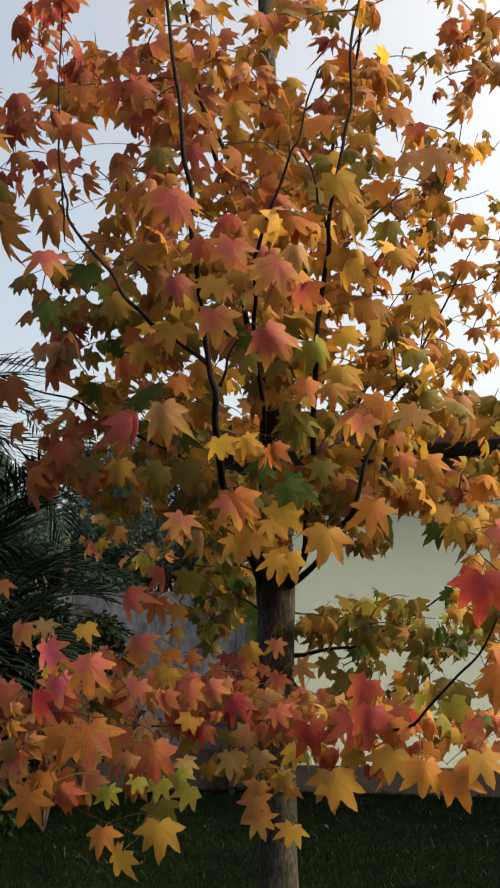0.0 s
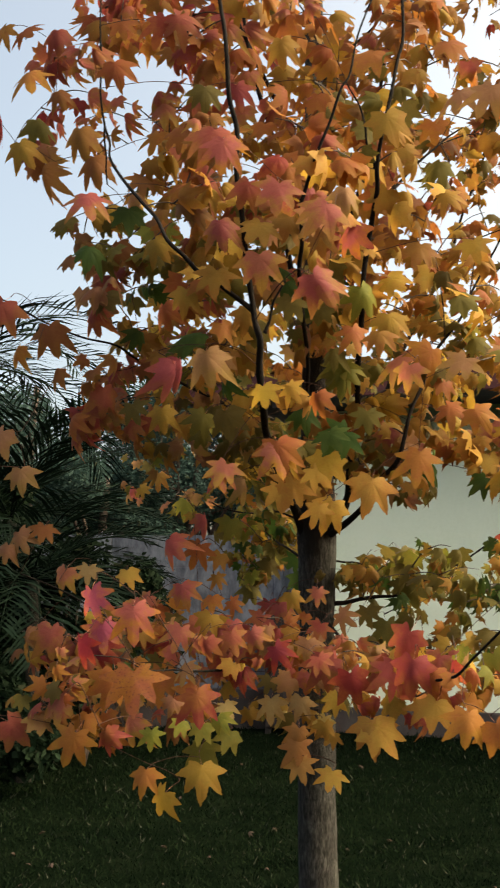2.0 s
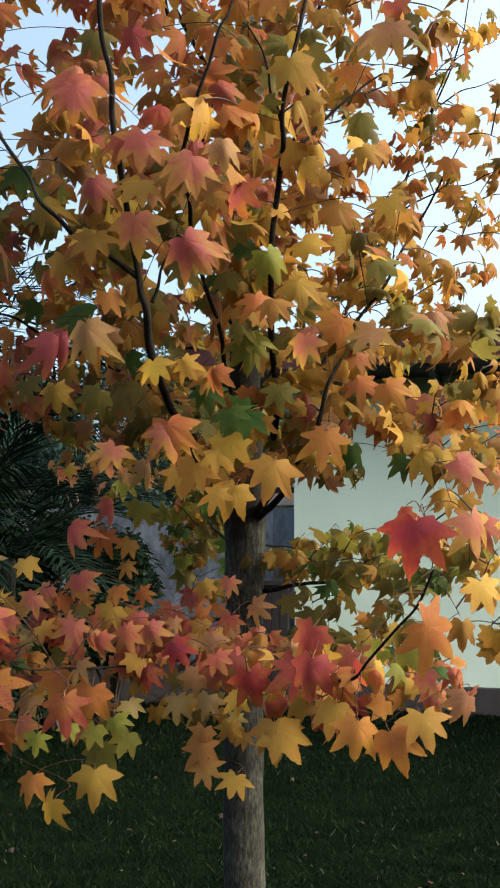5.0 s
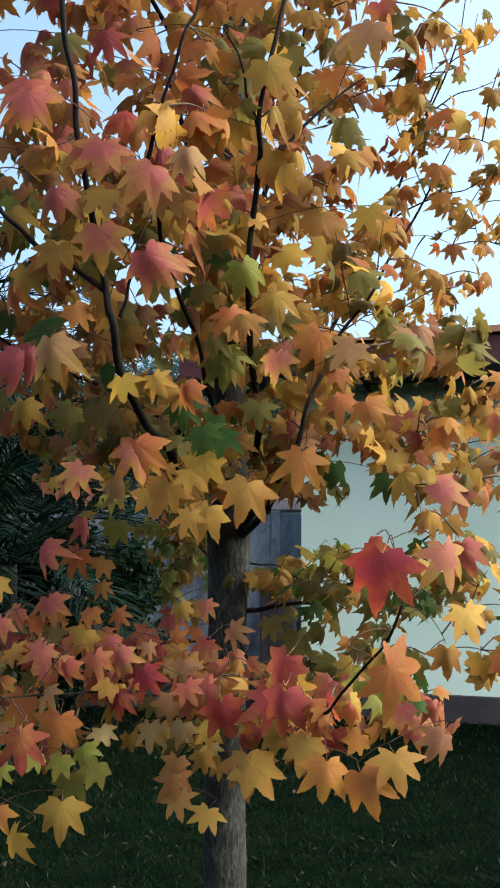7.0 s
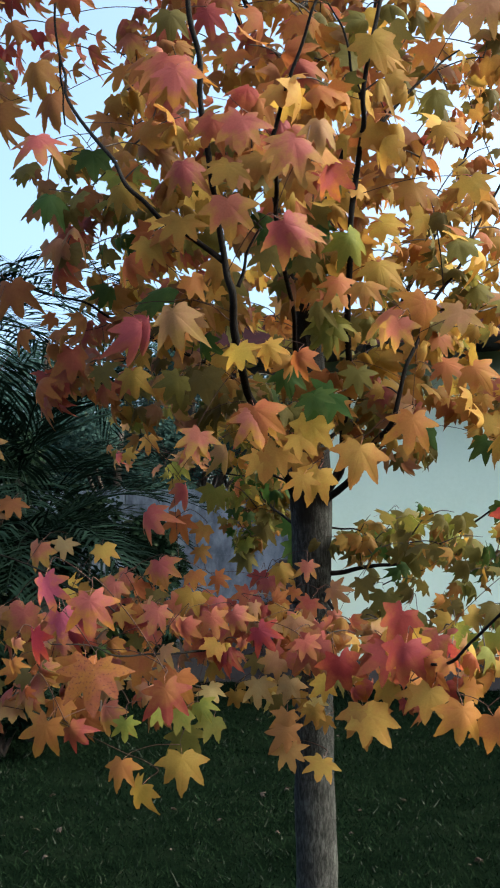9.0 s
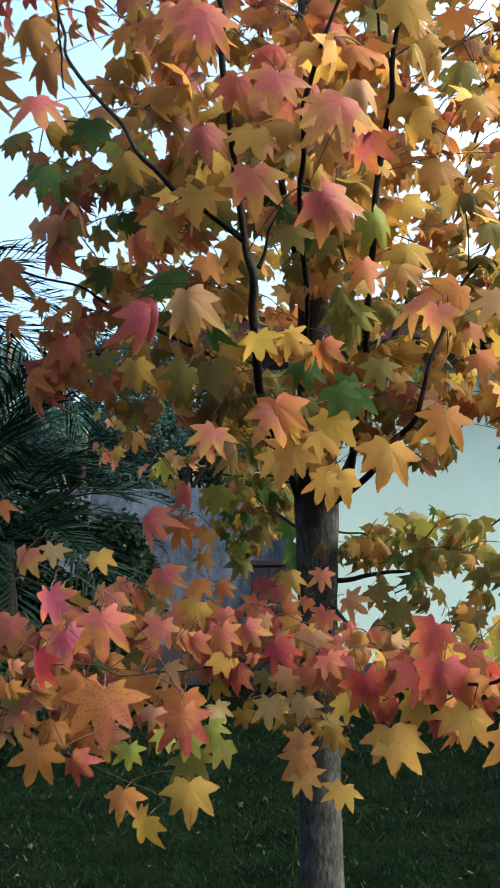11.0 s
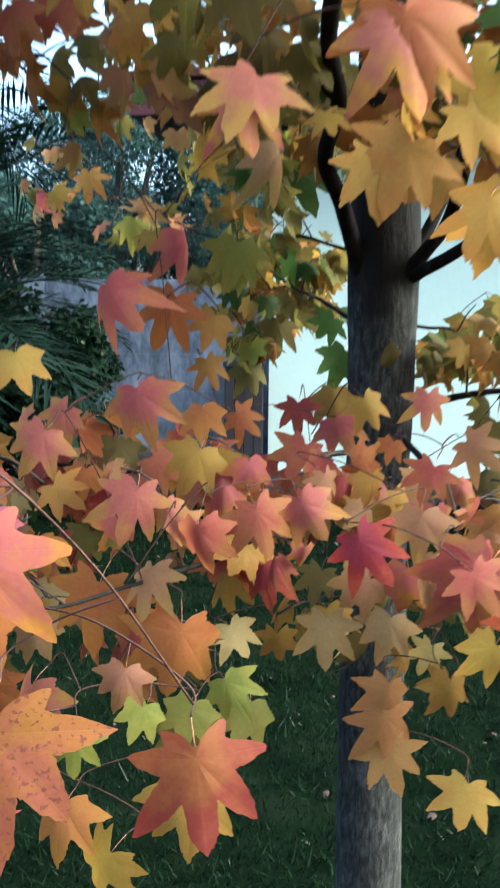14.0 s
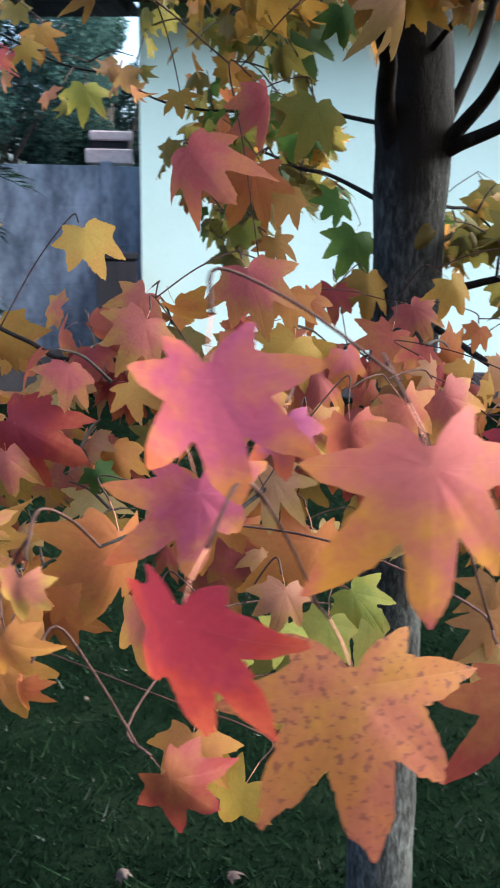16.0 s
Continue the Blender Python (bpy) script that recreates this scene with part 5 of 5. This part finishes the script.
spray(0.84, 2.9, 1.40, 0.10, 0.22, 0.14, 8, OCHRE + [("gold", 3), ("orange", 2)], 0.07)
# the low red shelf and what hangs under it
spray(-0.40, 2.78, 1.34, 0.36, 0.18, 0.12, 42, FLAME + [("red", 4)], 0.07, flat=0.5)
spray(0.0, 2.74, 1.33, 0.24, 0.14, 0.07, 15, [("coral", 5), ("red", 2), ("orange", 2), ("pink", 2), ("peach", 2), ("gold", 1)], 0.066)
spray(0.40, 2.50, 1.28, 0.28, 0.22, 0.09, 22, FLAME + [("green", 2), ("gold", 3), ("lime", 1)], 0.07)
spray(-0.50, 2.66, 1.20, 0.26, 0.16, 0.09, 16, FLAME + [("gold", 3), ("orange", 4), ("olive", 2)], 0.066)
spray(0.05, 2.78, 1.20, 0.2, 0.1, 0.05, 5, [("gold", 3), ("olive", 3), ("cream", 1)], 0.066)
# small leaves on the thin branches beside and behind the trunk
spray(0.46, 3.15, 1.53, 0.38, 0.3, 0.13, 40, OCHRE, 0.068)
spray(0.42, 2.95, 1.34, 0.28, 0.2, 0.08, 16, OCHRE + [("orange", 2), ("green", 1), ("peach", 2)], 0.066)
spray(-0.46, 3.6, 1.92, 0.28, 0.3, 0.16, 10, [("olive", 6), ("peach", 4), ("rose", 1)], 0.055, each=5)
spray(-0.12, 3.6, 1.70, 0.17, 0.25, 0.17, 44, [("olive", 6), ("green", 2), ("gold", 2), ("rust", 1), ("lime", 1)], 0.060, each=6, gap=0.028)


fine_v, fine_f = [], []
for path, r, own in TWIGS:
    v, f = tube([p - AXIS for p in path], r, min(r, 0.0011), 4)
    if own:
        part("twig", mesh_of("twig", v, f, SHOOT), SHOOT, maple)
    else:
        fine_f += [tuple(k + len(fine_v) for k in g) for g in f]
        fine_v += v
part("fine_twig_mass", mesh_of("fine_twig_mass", fine_v, fine_f, TWIG_BARK), TWIG_BARK, maple, "thin dark twigs among the leaves", "stuff")
stalk_mesh = mesh_of("stalk", *stalk(), PETIOLE)
for m, shape, colour in PIECES:
    ob = part("leaf", piece_mesh(shape, colour), (), maple)
    ob.matrix_basis = home @ m
    part("stalk", stalk_mesh, (), ob)


def joined_leaves(name, leaves):
    vs, fs, uvs, rs, ves, idx = [], [], [], [], [], []
    sv, sf = stalk()
    for m, shape, colour in leaves:
        v, f, uv, reach, vein = SHAPES[shape]
        o = len(vs)
        mm = home @ m
        vs += [mm @ p for p in v]
        fs += [tuple(k + o for k in g) for g in f]
        uvs += uv
        rs += reach
        ves += vein
        idx += [PALETTE.index(colour)] * len(f)
        o = len(vs)
        vs += [mm @ p for p in sv]
        fs += [tuple(k + o for k in g) for g in sf]
        uvs += [(0.5, 0.5)] * len(sv)
        rs += [0.0] * len(sv)
        ves += [0.0] * len(sv)
        idx += [len(PALETTE)] * len(sf)
    return finish_leaf_mesh(name, vs, fs, uvs, rs, ves, [LEAF[c] for c in PALETTE] + [PETIOLE], idx)


part("foliage", joined_leaves("foliage", MASS), (), maple, "mass of hanging autumn leaves", "stuff")


# ---- lawn ----
def lawn():
    rng = np.random.default_rng(7)
    n = 190000
    u = rng.random(n)
    y = 1.6 + 9.2 * u ** 1.5
    x = rng.uniform(-1, 1, n) * (0.9 + 0.42 * y)
    h = rng.uniform(0.008, 0.030, n) * (1 + 0.06 * y) * np.where(rng.random(n) < 0.12, 1.7, 1.0)
    w = 0.0017 * (1 + 0.22 * y) * rng.uniform(0.6, 1.5, n)
    a = rng.uniform(0, 6.28, n)
    bend = rng.normal(0, 0.7, (n, 2)) * h[:, None]
    z = np.array([ground_z(p, q) for p, q in zip(x, y)]) - 0.004
    verts = np.empty((n, 3, 3))
    verts[:, 0] = np.stack([x - np.cos(a) * w, y - np.sin(a) * w, z], 1)
    verts[:, 1] = np.stack([x + np.cos(a) * w, y + np.sin(a) * w, z], 1)
    verts[:, 2] = np.stack([x + bend[:, 0], y + bend[:, 1], z + h], 1)
    me = bpy.data.meshes.new("grass")
    me.vertices.add(n * 3)
    me.vertices.foreach_set("co", verts.ravel())
    me.loops.add(n * 3)
    me.loops.foreach_set("vertex_index", np.arange(n * 3))
    me.polygons.add(n)
    me.polygons.foreach_set("loop_start", np.arange(n) * 3)
    me.update()
    me.validate()
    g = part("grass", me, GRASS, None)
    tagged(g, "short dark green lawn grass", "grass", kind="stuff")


lawn()


def fallen_leaves():
    rng = random.Random(9)
    meshes = []
    for k in range(3):
        v, f, uv, reach, vein = SHAPES[(2, 4, 5)[k]]
        meshes.append(finish_leaf_mesh("fallen_leaf", v, f, uv, reach, vein, (DEAD,)))
    for k in range(90):
        y = 2.3 + 6.5 * rng.random() ** 1.4
        x = rng.uniform(-1, 1) * (0.7 + 0.3 * y)
        ob = part("fallen_leaf", meshes[k % 3], DEAD, None)
        s = rng.uniform(0.014, 0.034) * (1.7 if y < 4.0 else 1.0)
        ob.matrix_basis = pose(x, y, ground_z(x, y) + 0.03, rng.uniform(-25, 25), rng.uniform(-25, 25), rng.uniform(0, 360)) @ Matrix.Diagonal((s, s, s, 1))
        tagged(ob, "dry brown curled leaf lying on the grass", "leaf", "fallen leaves on the lawn")


fallen_leaves()
